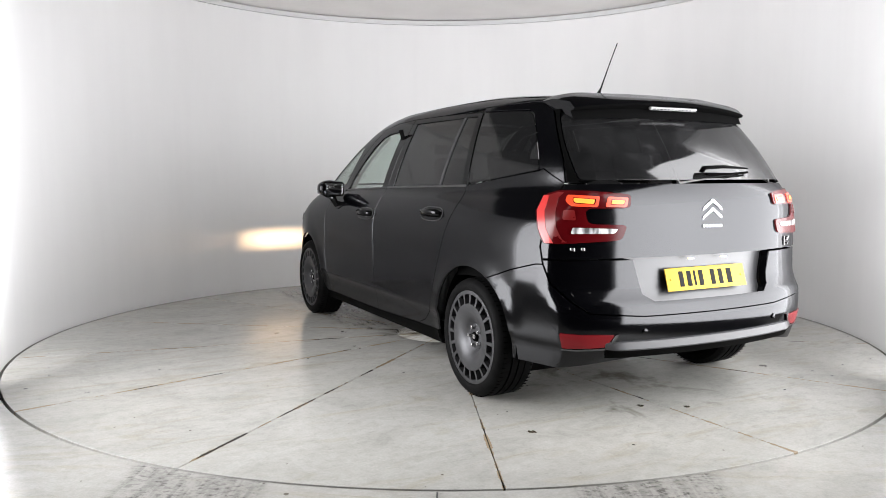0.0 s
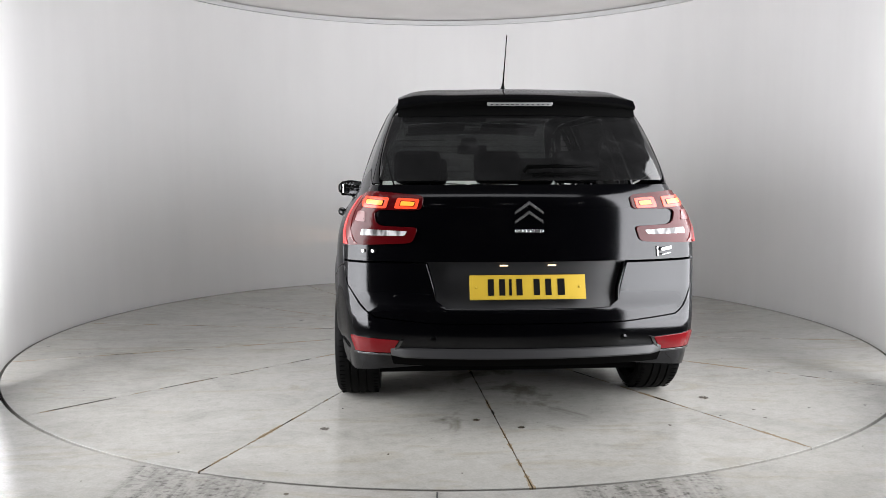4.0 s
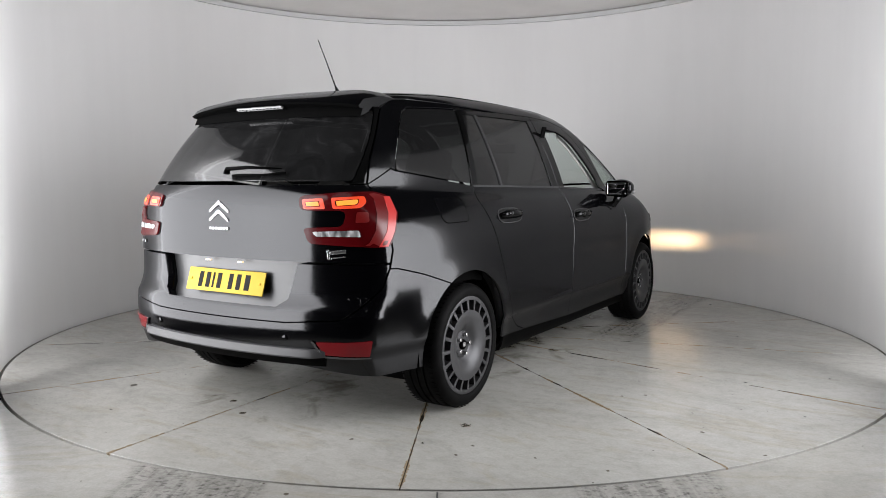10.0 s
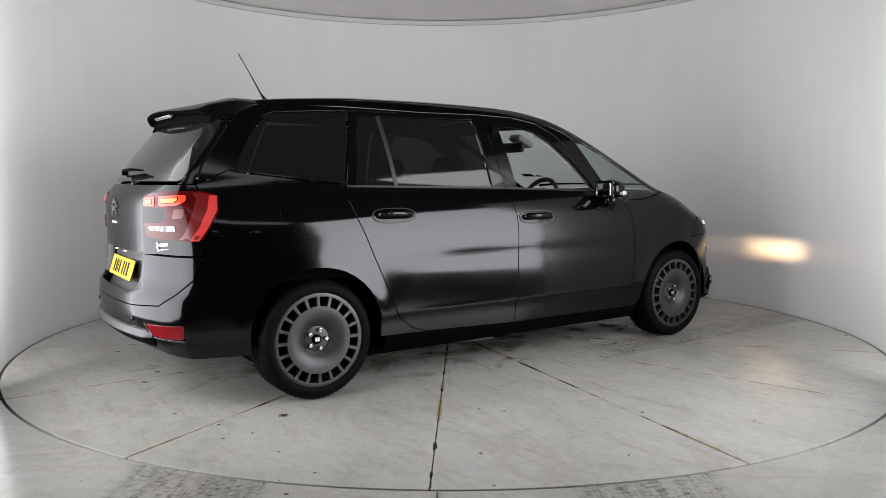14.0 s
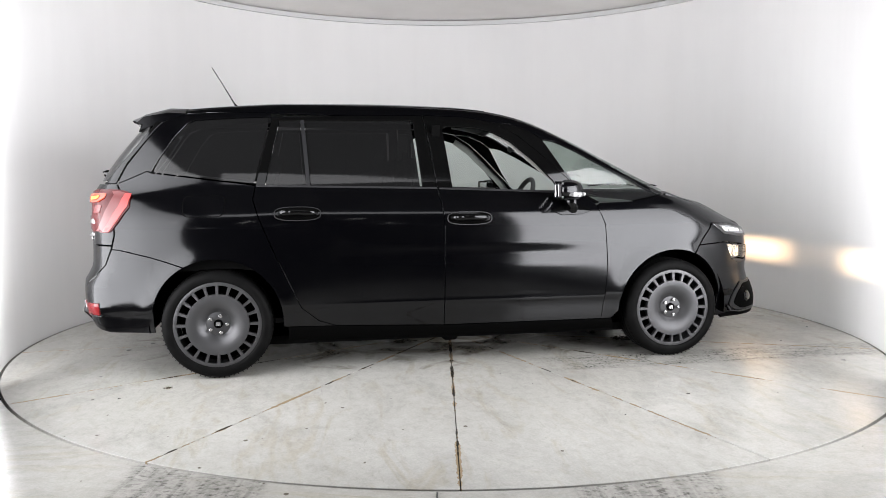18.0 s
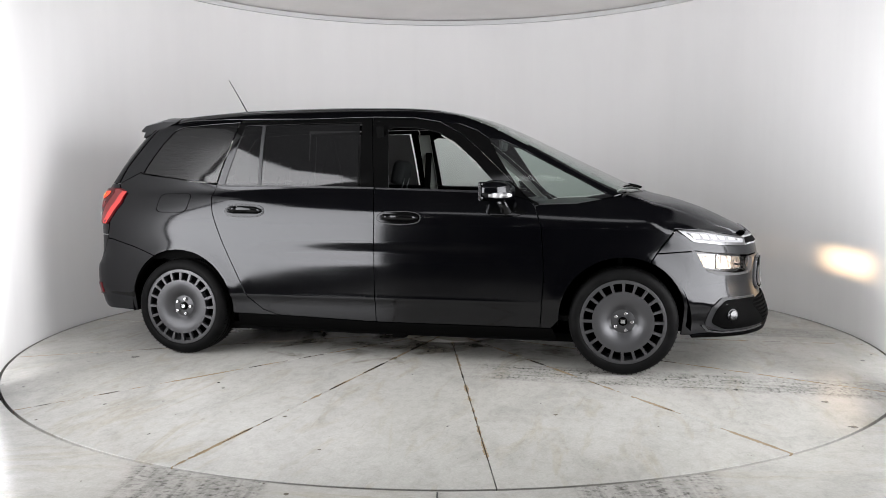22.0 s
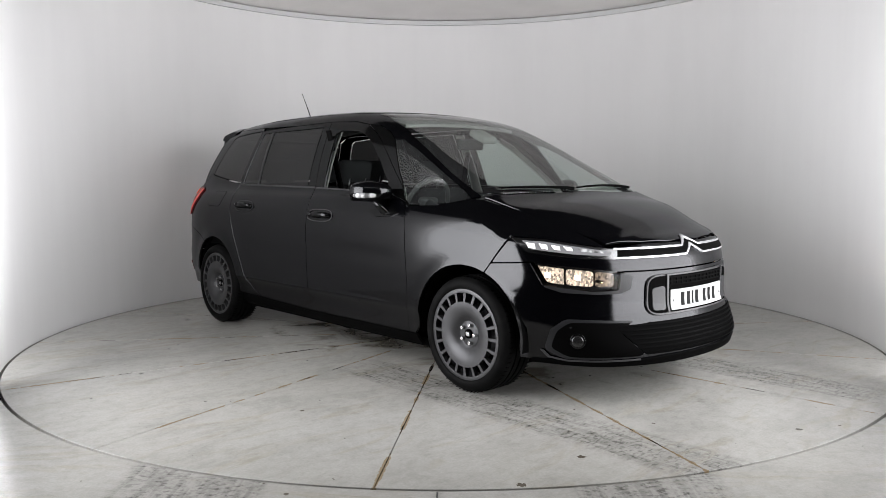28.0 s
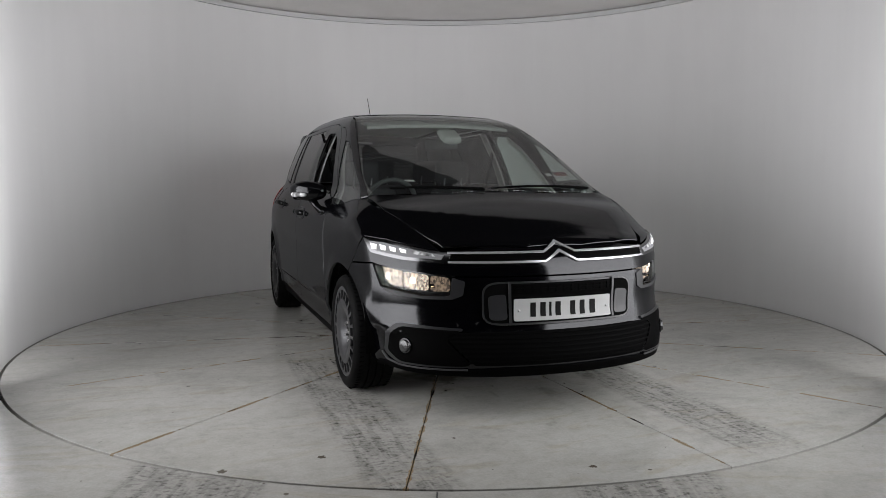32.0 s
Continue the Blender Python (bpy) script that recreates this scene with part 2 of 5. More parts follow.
TAIL_GLOW = glowing("tail_lamp_glow", (1.0, 0.07, 0.012), 0.85, (0.2, 0.02, 0.01))
TAIL_CORE = glowing("tail_lamp_core", (1.0, 0.30, 0.03), 1.7, (0.3, 0.05, 0.01))
RED_GLOW = glowing("red_tail_glow", (1.0, 0.055, 0.04), 0.32, (0.25, 0.02, 0.02))
RED_DIM = glowing("dim_red_tail_glow", (1.0, 0.045, 0.025), 0.07, (0.06, 0.002, 0.003))
DAY_GLOW = glowing("daytime_lamp_glow", (1.0, 0.98, 0.95), 0.9)
LAMP_GREY = material("lamp_glass", (0.16, 0.16, 0.165), 0.2, Specular_IOR_Level=0.08)
HEAD_GLOW = glowing("headlamp_glow", (1.0, 0.80, 0.58), 2.2)
WARM_BOWL = material("warm_lit_reflector", (0.07, 0.065, 0.06), 0.25, 0.6, Emission_Color=(1.0, 0.82, 0.64, 1), Emission_Strength=0.75)
WARM_DIM = material("dim_lit_reflector", (0.10, 0.095, 0.09), 0.2, 0.7, Emission_Color=(1.0, 0.74, 0.52, 1), Emission_Strength=0.22)
LAMP_BOWL = material("lamp_reflector", (0.06, 0.06, 0.06), 0.25, 0.9)
for mat, low, high in ((WARM_BOWL, 0.35, 1.7), (WARM_DIM, 0.05, 0.5)):
    cut = add(mat, "ShaderNodeTexVoronoi", Scale=120.0, Randomness=1.0)
    link(mat, coords(mat, (1.0, 1.0, 0.7)), cut.inputs["Vector"])
    split = add(mat, "ShaderNodeSeparateXYZ")
    link(mat, cut.outputs["Color"], split.inputs[0])
    link(mat, ramp(mat, split.outputs[0], [(0.15, low), (0.55, 0.5 * (low + high)), (0.9, high)]), shader(mat).inputs["Emission Strength"])
BULB = glowing("headlamp_bulb", (1.0, 0.66, 0.36), 420000.0)
BULB.cycles.emission_sampling = "FRONT"
for mat in (TAIL_GLOW, TAIL_CORE, RED_GLOW, RED_DIM, DAY_GLOW, HEAD_GLOW, WARM_BOWL, WARM_DIM):
    mat.cycles.emission_sampling = "NONE"


def glass(name, tint, gloss=1.5, rough=0.0, dust_haze=0.0, smudge=False):
    """Window glass: tinted clear, with the mirror of its face and a veil for dust and reflections."""
    m = bpy.data.materials.new(name)
    m.use_nodes = True
    nodes = m.node_tree.nodes
    nodes.remove(nodes["Principled BSDF"])
    clear, shine = add(m, "ShaderNodeBsdfTransparent"), add(m, "ShaderNodeBsdfGlossy", Roughness=rough)
    clear.inputs[0].default_value = (*tint, 1)
    mix, facing = add(m, "ShaderNodeMixShader"), add(m, "ShaderNodeLayerWeight", Blend=0.5)
    f0 = ((gloss - 1) / (gloss + 1)) ** 2
    fres = arith(m, "ADD", arith(m, "MULTIPLY", arith(m, "POWER", facing.outputs["Facing"], 5.0), 1 - f0), f0)
    link(m, fres, mix.inputs[0])
    link(m, clear.outputs[0], mix.inputs[1])
    link(m, shine.outputs[0], mix.inputs[2])
    # grey veil: a dust film, and the haze of reflections put into colour
    film, veil = add(m, "ShaderNodeBsdfDiffuse"), add(m, "ShaderNodeMixShader")
    film.inputs[0].default_value = (0.25, 0.25, 0.255, 1)
    veil.inputs[0].default_value = dust_haze
    if smudge:
        link(m, ramp(m, noise_of(m, 7, 6, 0.7, (1, 1, 1), 0.8), [(0.35, dust_haze * 0.5), (0.56, dust_haze), (0.66, dust_haze * 2.2)]), veil.inputs[0])
    link(m, mix.outputs[0], veil.inputs[1])
    link(m, film.outputs[0], veil.inputs[2])
    link(m, veil.outputs[0], nodes["Material Output"].inputs[0])
    return m


CLEAR = glass("green_tinted_glass", (0.72, 0.79, 0.755), 1.55, 0.0, 0.03)
PRIVACY = glass("dark_privacy_glass", (0.030, 0.030, 0.030), 1.45, 0.06, 0.018)
REAR_GLASS = glass("tinted_rear_glass", (0.040, 0.040, 0.040), 1.66, 0.06, 0.028, True)
LENS = glass("clear_lens", (0.9, 0.9, 0.9), 1.28)
MIRROR = material("mirror_glass", (0.6, 0.6, 0.61), 0.02, 1.0)

# ---- meshes ----


def finish(name, mesh, mat, parent=None, label=""):
    mesh.materials.append(mat)
    ob = new(name, mesh)
    if parent is not None:
        ob.parent = parent
    if label:
        tagged(ob, label)
    return ob


def part(name, bm, mat, parent=None, label="", smooth=True):
    mesh = bpy.data.meshes.new(name)
    bmesh.ops.recalc_face_normals(bm, faces=bm.faces)
    bm.to_mesh(mesh)
    bm.free()
    for p in mesh.polygons:
        p.use_smooth = smooth
    return finish(name, mesh, mat, parent, label)


def from_lists(name, verts, faces, mat, parent=None, label="", smooth=True):
    mesh = bpy.data.meshes.new(name)
    mesh.from_pydata([tuple(map(float, v)) for v in verts], [], faces)
    mesh.update()
    for p in mesh.polygons:
        p.use_smooth = smooth
    return finish(name, mesh, mat, parent, label)


def bevelled(bm, width, segments=2):
    bmesh.ops.bevel(bm, geom=[e for e in bm.edges if e.is_boundary or e.calc_face_angle(0) > 0.6], offset=width, segments=segments, affect="EDGES", profile=0.5)
    return bm


def box(sx, sy, sz, m=None, bevel=0.0, segments=2):
    bm = bmesh.new()
    bmesh.ops.create_cube(bm, size=1.0, matrix=Matrix.Diagonal((sx, sy, sz, 1)))
    if bevel:
        bmesh.ops.bevel(bm, geom=bm.edges[:], offset=bevel, segments=segments, affect="EDGES", profile=0.5)
    if m is not None:
        bm.transform(m)
    return bm


def tube(r0, r1, length, m=None, segments=20, bevel=0.0):
    bm = bmesh.new()
    bmesh.ops.create_cone(bm, cap_ends=True, segments=segments, radius1=r0, radius2=r1, depth=length)
    if bevel:
        bevelled(bm, bevel)
    if m is not None:
        bm.transform(m)
    return bm


def revolved(profile, segments=64):
    """(radius, height) pairs turned round z; returns vertices and faces."""
    verts, faces, n = [], [], len(profile)
    for i in range(segments):
        a = 2 * math.pi * i / segments
        verts += [(r * math.cos(a), r * math.sin(a), h) for r, h in profile]
    for i in range(segments):
        j = (i + 1) % segments
        faces += [(i * n + k, j * n + k, j * n + k + 1, i * n + k + 1) for k in range(n - 1)]
    return verts, faces


def sweep(points, radius, segments=8, flat=1.0):
    """A bent rod along points."""
    pts = [Vector(p) for p in points]
    verts, faces = [], []
    for i, p in enumerate(pts):
        d = (pts[min(i + 1, len(pts) - 1)] - pts[max(i - 1, 0)]).normalized()
        a = d.cross(Vector((0, 0, 1)) if abs(d.z) < 0.9 else Vector((1, 0, 0))).normalized()
        b = d.cross(a)
        r = radius[i] if isinstance(radius, (list, tuple)) else radius
        for k in range(segments):
            t = 2 * math.pi * k / segments
            verts.append(p + a * r * math.cos(t) + b * r * flat * math.sin(t))
    for i in range(len(pts) - 1):
        for k in range(segments):
            q = (k + 1) % segments
            faces.append((i * segments + k, i * segments + q, (i + 1) * segments + q, (i + 1) * segments + k))
    faces += [tuple(range(segments))[::-1], tuple(range((len(pts) - 1) * segments, len(pts) * segments))]
    return verts, faces
# ---- the studio ----


def arc_wall(name, r0, r1, z0, z1, a0, a1, mat, steps=120):
    verts, faces = [], []
    for i in range(steps + 1):
        a = radians(a0 + (a1 - a0) * i / steps)
        for r, z in ((r0, z0), (r0, z1), (r1, z1), (r1, z0)):
            verts.append((r * math.cos(a), r * math.sin(a), z))
    for i in range(steps):
        for k in range(4):
            q = (k + 1) % 4
            faces.append((4 * i + k, 4 * i + 4 + k, 4 * i + 4 + q, 4 * i + q))
    if (a1 - a0) % 360:
        faces += [(0, 1, 2, 3), tuple(4 * steps + k for k in (3, 2, 1, 0))]
    ob = from_lists(name, verts, faces, mat)
    m = ob.data
    for p in m.polygons:
        p.use_smooth = abs(p.normal.z) < 0.5
    m.set_sharp_from_angle(angle=0.6)
    return ob


WALL_TOP, WALL_R = 2.853, RADIUS + 0.012
wall = tagged(arc_wall("wall_curved", WALL_R, WALL_R + 0.14, 0.0, WALL_TOP, -27, 207, WALL), "smooth white-painted curved studio wall round a turntable", "wall", kind="structure")
trim = tagged(arc_wall("trim", WALL_R - 0.010, WALL_R + 0.14, WALL_TOP + 0.003, WALL_TOP + 0.050, -27, 207, TRIM), "white trim along the top of the curved wall", "trim", kind="structure")

bm = box(13.0, 4.3, 0.1, pose(0, 2.35, WALL_TOP + 0.11))
tagged(part("ceiling", bm, CEILING, smooth=False), "plain matt grey studio ceiling", "ceiling", kind="structure")

# unseen ceiling, near-black so that the upper body reflects no lit surface
tagged(part("ceiling_hall", box(13.0, 8.7, 0.1, pose(0, -4.15, WALL_TOP + 0.11)), HALL, smooth=False), "dark unlit ceiling of the hall", "ceiling", kind="structure")

# floor outside the turntable, with a round hole for it
def ring_floor():
    verts, faces, n = [], [], 128
    for i in range(n):
        a = 2 * math.pi * i / n
        c, q = math.cos(a), math.sin(a)
        far = min(6.5 / max(abs(c), 1e-6), (4.5 if q > 0 else 3.7) / max(abs(q), 1e-6))
        verts += [((RADIUS + 0.014) * c, (RADIUS + 0.014) * q, 0), (far * c, far * q, 0), ((RADIUS + 0.014) * c, (RADIUS + 0.014) * q, -0.08)]
    for i in range(n):
        j = (i + 1) % n
        faces += [(3 * i, 3 * i + 1, 3 * j + 1, 3 * j), (3 * i, 3 * j, 3 * j + 2, 3 * i + 2)]
    return from_lists("floor", verts, faces, FLOOR, smooth=False)


floor = tagged(ring_floor(), "pale sealed concrete floor with dirty tyre prints", "floor", kind="structure")
part("floor_pit", tube(RADIUS + 0.03, RADIUS + 0.03, 0.02, pose(0, 0, -0.09), 96), DARK_GAP, floor)
for x in (-0.045, 1.95, -1.9):
    part("floor_joint", box(0.006, 0.7, 0.006, pose(x, -3.33, 0.0)), DARK_GAP, floor)
# added floor out of view, near-black so that the doors reflect dark
tagged(part("floor_hall", box(13.0, 4.8, 0.1, pose(0, -6.1, -0.05)), HALL, smooth=False), "unseen near-black floor added to keep the car's reflections dark", "floor", kind="structure")
for name, sx, sy, x, y in (("wall_west", 0.1, 13, -6.5, -2), ("wall_east", 0.1, 13, 6.5, -2), ("wall_south", 13, 0.1, 0, -8.5), ("wall_north", 13, 0.1, 0, 4.5)):
    tagged(part(name, box(sx, sy, 3.0, pose(x, y, 1.5)), HALL, smooth=False), "dark unlit hall wall behind the studio", "wall", kind="structure")

# small lamps under the hall's ceiling
def hall_lamp():
    ob = tagged(part("ceiling_lamp", tube(0.085, 0.075, 0.05, pose(0, 0, -0.025), 24, 0.006), DARK_GAP), "small round white lamp under the dark hall ceiling", "lamp", "lamps of the hall")
    part("diffuser", tube(0.060, 0.060, 0.008, pose(0, 0, -0.052), 24, 0.002), HALL_GLOW, ob, "glowing round diffuser")
    return ob


lamp_first = hall_lamp()
lamp_first.matrix_world = pose(-2.2, -5.4, WALL_TOP + 0.058)
for x, y in ((-0.9, -6.0), (0.8, -5.9), (2.3, -5.4), (-1.6, -7.4), (0.0, -7.6), (1.7, -7.3)):
    copy_thing(lamp_first, pose(x, y, WALL_TOP + 0.058))

# the turning floor: fourteen plates round a hub
table = tagged(part("turntable", tube(RADIUS, RADIUS, 0.03, pose(0, 0, -0.05), 128), DARK_GAP, smooth=False), "round turntable of pale worn concrete plates with dark joints", "turntable")


def plate_mesh(turn):
    bm = bmesh.new()
    half, gap, r0 = math.pi / 14, 0.0022, 0.40
    outline = []
    for r, order in ((RADIUS - 0.004, 1), (r0, -1)):
        steps = 12 if r > 1 else 4
        lim = half - gap / r
        pts = [(r * math.cos(-lim + 2 * lim * i / steps), r * math.sin(-lim + 2 * lim * i / steps)) for i in range(steps + 1)]
        outline += pts[::order]
    f = bm.faces.new([bm.verts.new((x, y, 0)) for x, y in outline])
    low = bmesh.ops.extrude_face_region(bm, geom=[f])
    bmesh.ops.translate(bm, verts=[g for g in low["geom"] if isinstance(g, bmesh.types.BMVert)], vec=(0, 0, -0.034))
    bmesh.ops.bevel(bm, geom=[e for e in bm.edges if all(abs(v.co.z) < 1e-6 for v in e.verts)], offset=0.0012, segments=1, affect="EDGES")
    bm.transform(pose(0, 0, 0, 0, 0, turn))
    return bm


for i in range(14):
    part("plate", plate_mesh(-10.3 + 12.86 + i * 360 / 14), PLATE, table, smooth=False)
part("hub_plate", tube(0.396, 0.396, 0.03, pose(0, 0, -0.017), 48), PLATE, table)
# ---- the car: its outer skin ----


def curve(pairs):
    """A smooth curve through (at, value) pairs, flat slopes kept monotone."""
    a, v = np.array(pairs, float).T
    d = np.diff(v) / np.diff(a)
    m = np.concatenate([[d[0]], np.where(d[:-1] * d[1:] > 0, 2 * d[:-1] * d[1:] / (d[:-1] + d[1:] + 1e-12), 0), [d[-1]]])

    def at(x):
        x = np.clip(x, a[0], a[-1])
        i = np.clip(np.searchsorted(a, x) - 1, 0, len(a) - 2)
        h = a[i + 1] - a[i]
        t = (x - a[i]) / h
        return ((2 * t ** 3 - 3 * t ** 2 + 1) * v[i] + (t ** 3 - 2 * t ** 2 + t) * h * m[i]
                + (3 * t ** 2 - 2 * t ** 3) * v[i + 1] + (t ** 3 - t ** 2) * h * m[i + 1])
    return at


# half width by height, amidships
SECTION = curve([(0.15, 0.80), (0.24, 0.862), (0.30, 0.874), (0.375, 0.884), (0.42, 0.902), (0.55, 0.9075), (0.70, 0.911), (0.82, 0.908), (0.93, 0.892),
                 (1.02, 0.855), (1.09, 0.808), (1.20, 0.772), (1.35, 0.715), (1.50, 0.645), (1.60, 0.590), (1.75, 0.49)])
# how much the sides draw in along the length, below and above the waist
LOW = curve([(-2.4, 0.27), (-2.2, 0.155), (-2.0, 0.085), (-1.8, 0.042), (-1.5, 0.015), (-1.0, 0.0), (0.9, 0.0), (1.4, 0.012), (1.7, 0.05), (1.9, 0.10), (2.1, 0.18), (2.4, 0.36)])
HIGH = curve([(-2.4, 0.20), (-2.0, 0.105), (-1.7, 0.055), (-1.3, 0.02), (-0.9, 0.0), (0.1, 0.0), (0.6, 0.012), (1.0, 0.035), (1.4, 0.07), (1.8, 0.12), (2.4, 0.3)])
TOP = curve([(-2.4, 1.40), (-2.0, 1.525), (-1.85, 1.558), (-1.7, 1.583), (-1.4, 1.613), (-1.0, 1.636), (-0.5, 1.641), (0.0, 1.632), (0.3, 1.606), (0.5, 1.563), (0.7, 1.487),
             (1.0, 1.343), (1.3, 1.197), (1.5, 1.102), (1.60, 1.062), (1.76, 1.022), (1.97, 0.947), (2.18, 0.852), (2.3, 0.77), (2.45, 0.62)])
CROWN = curve([(-2.4, 0.10), (-1.9, 0.075), (-1.4, 0.06), (0.2, 0.065), (0.8, 0.105), (1.4, 0.115), (1.7, 0.10), (2.2, 0.10)])
REAR = curve([(0.15, -2.12), (0.25, -2.20), (0.35, -2.25), (0.48, -2.275), (0.56, -2.270), (0.60, -2.245), (0.66, -2.222), (0.80, -2.218), (0.95, -2.218),
              (1.04, -2.212), (1.10, -2.185), (1.15, -2.150), (1.25, -2.085), (1.45, -1.922), (1.6, -1.79)])
FRONT = curve([(0.15, 2.27), (0.22, 2.325), (0.30, 2.345), (0.38, 2.325), (0.46, 2.293), (0.53, 2.276), (0.65, 2.278), (0.75, 2.263), (0.84, 2.205), (0.88, 2.12), (1.3, 1.5)])


# the doors' hollow by height, above a crease near the sill
HOLLOW = curve([(0.2, 0.0), (0.40, 0.0), (0.44, 0.003), (0.48, 0.0035), (0.56, 0.003), (0.62, 0.003), (0.66, 0.0045), (0.70, 0.006), (0.73, 0.004), (0.77, 0.0), (1.7, 0.0)])


def smax(a, b, k):
    h = np.maximum(k - np.abs(a - b), 0) / k
    return np.maximum(a, b) + h * h * k * 0.25


def body(x, y, z):
    """Below nought inside the car's outer skin, above it outside."""
    x = np.abs(x)
    mix = np.clip((z - 0.85) / 0.3, 0, 1)
    mix = mix * mix * (3 - 2 * mix)
    side = x - SECTION(z) + LOW(y) * (1 - mix) + HIGH(y) * mix
    side = side + HOLLOW(z) * np.exp(-np.abs((y - 0.06) / 0.85) ** 6)
    # wheel arches swell
    for wy in (-1.42, 1.42):
        r = np.hypot(y - wy, z - 0.325)
        side = side - 0.014 * np.exp(-((r - 0.36) / 0.07) ** 2)
    top = (z - TOP(y) + CROWN(y) * x * x) * 0.9
    rear = REAR(z) - y + 0.17 * x ** 2 + 0.12 * x ** 4
    front = y - FRONT(z) + 0.31 * x ** 2 + 0.45 * x ** 4
    f = smax(side, top, 0.09)
    f = smax(f, rear, 0.07)
    return smax(f, front, 0.05)


FAN = 1.3


def belt(s, z, off=0.0):
    """The skin's place by the way round the car (s: -2.3 middle of the tail, 2.3 middle of the nose) and the height."""
    s, z = np.broadcast_arrays(np.asarray(s, float), np.asarray(z, float))
    oy = np.clip(s, -FAN, FAN)
    phi = (s - oy) * math.pi / 2
    dx, dy = np.cos(phi), np.sin(phi)
    lo, hi = np.zeros(s.shape), np.full(s.shape, 1.6)
    for _ in range(34):
        mid = (lo + hi) / 2
        inside = body(mid * dx, oy + mid * dy, z) < 0
        lo, hi = np.where(inside, mid, lo), np.where(inside, hi, mid)
    p = np.stack([lo * dx, oy + lo * dy, z], -1)
    return p + off * normal(p)


def above(x, y, off=0.0):
    """The skin's place over (x, y)."""
    x, y = np.broadcast_arrays(np.asarray(x, float), np.asarray(y, float))
    lo, hi = np.full(x.shape, 0.5), np.full(x.shape, 1.9)
    for _ in range(34):
        mid = (lo + hi) / 2
        inside = body(x, y, mid) < 0
        lo, hi = np.where(inside, mid, lo), np.where(inside, hi, mid)
    p = np.stack([x, y, lo], -1)
    return p + off * normal(p)


def normal(p):
    e = 1e-3
    g = np.stack([body(p[..., 0] + a, p[..., 1] + b, p[..., 2] + c) - body(p[..., 0] - a, p[..., 1] - b, p[..., 2] - c)
                  for a, b, c in ((e, 0, 0), (0, e, 0), (0, 0, e))], -1)
    return g / (np.linalg.norm(g, axis=-1, keepdims=True) + 1e-12)
# ---- panels cut from the skin ----


def to_s(y, half=0.89):
    """The way round the car at y along its right side."""
    if abs(y) <= FAN:
        return y
    return math.copysign(FAN + math.atan2(abs(y) - FAN, half) * 2 / math.pi, y)


def rounded(outline, radius):
    """Corners of an outline cut to small arcs."""
    if not radius:
        return outline
    out, n = [], len(outline)
    for i in range(n):
        a, b, c = (Vector(outline[(i + k) % n]) for k in (-1, 0, 1))
        u, w = a - b, c - b
        if u.length < 1e-6 or w.length < 1e-6:
            continue
        turn = u.angle(w)
        if turn > 2.6:
            out.append(tuple(b))
            continue
        r = min(radius, 0.45 * u.length, 0.45 * w.length)
        p, q = b + u.normalized() * r, b + w.normalized() * r
        for k in range(5):
            t = k / 4
            out.append(tuple(p * (1 - t) ** 2 + b * 2 * t * (1 - t) + q * t * t))
    return out


def shrunk(outline, gap):
    """The outline drawn in by half a joint."""
    pts = [Vector(p) for p in outline]
    area = sum(a.x * b.y - b.x * a.y for a, b in zip(pts, pts[1:] + pts[:1]))
    sign, out = (1 if area > 0 else -1), []
    for i, p in enumerate(pts):
        d0, d1 = (p - pts[i - 1]).normalized(), (pts[(i + 1) % len(pts)] - p).normalized()
        n = (Vector((-d0.y, d0.x)) + Vector((-d1.y, d1.x))) * sign
        if n.length > 1e-6:
            p = p + n.normalized() * gap * min(2.0, 1 / max(0.35, math.cos(d0.angle(d1, 0) / 2)))
        out.append(tuple(p))
    return out


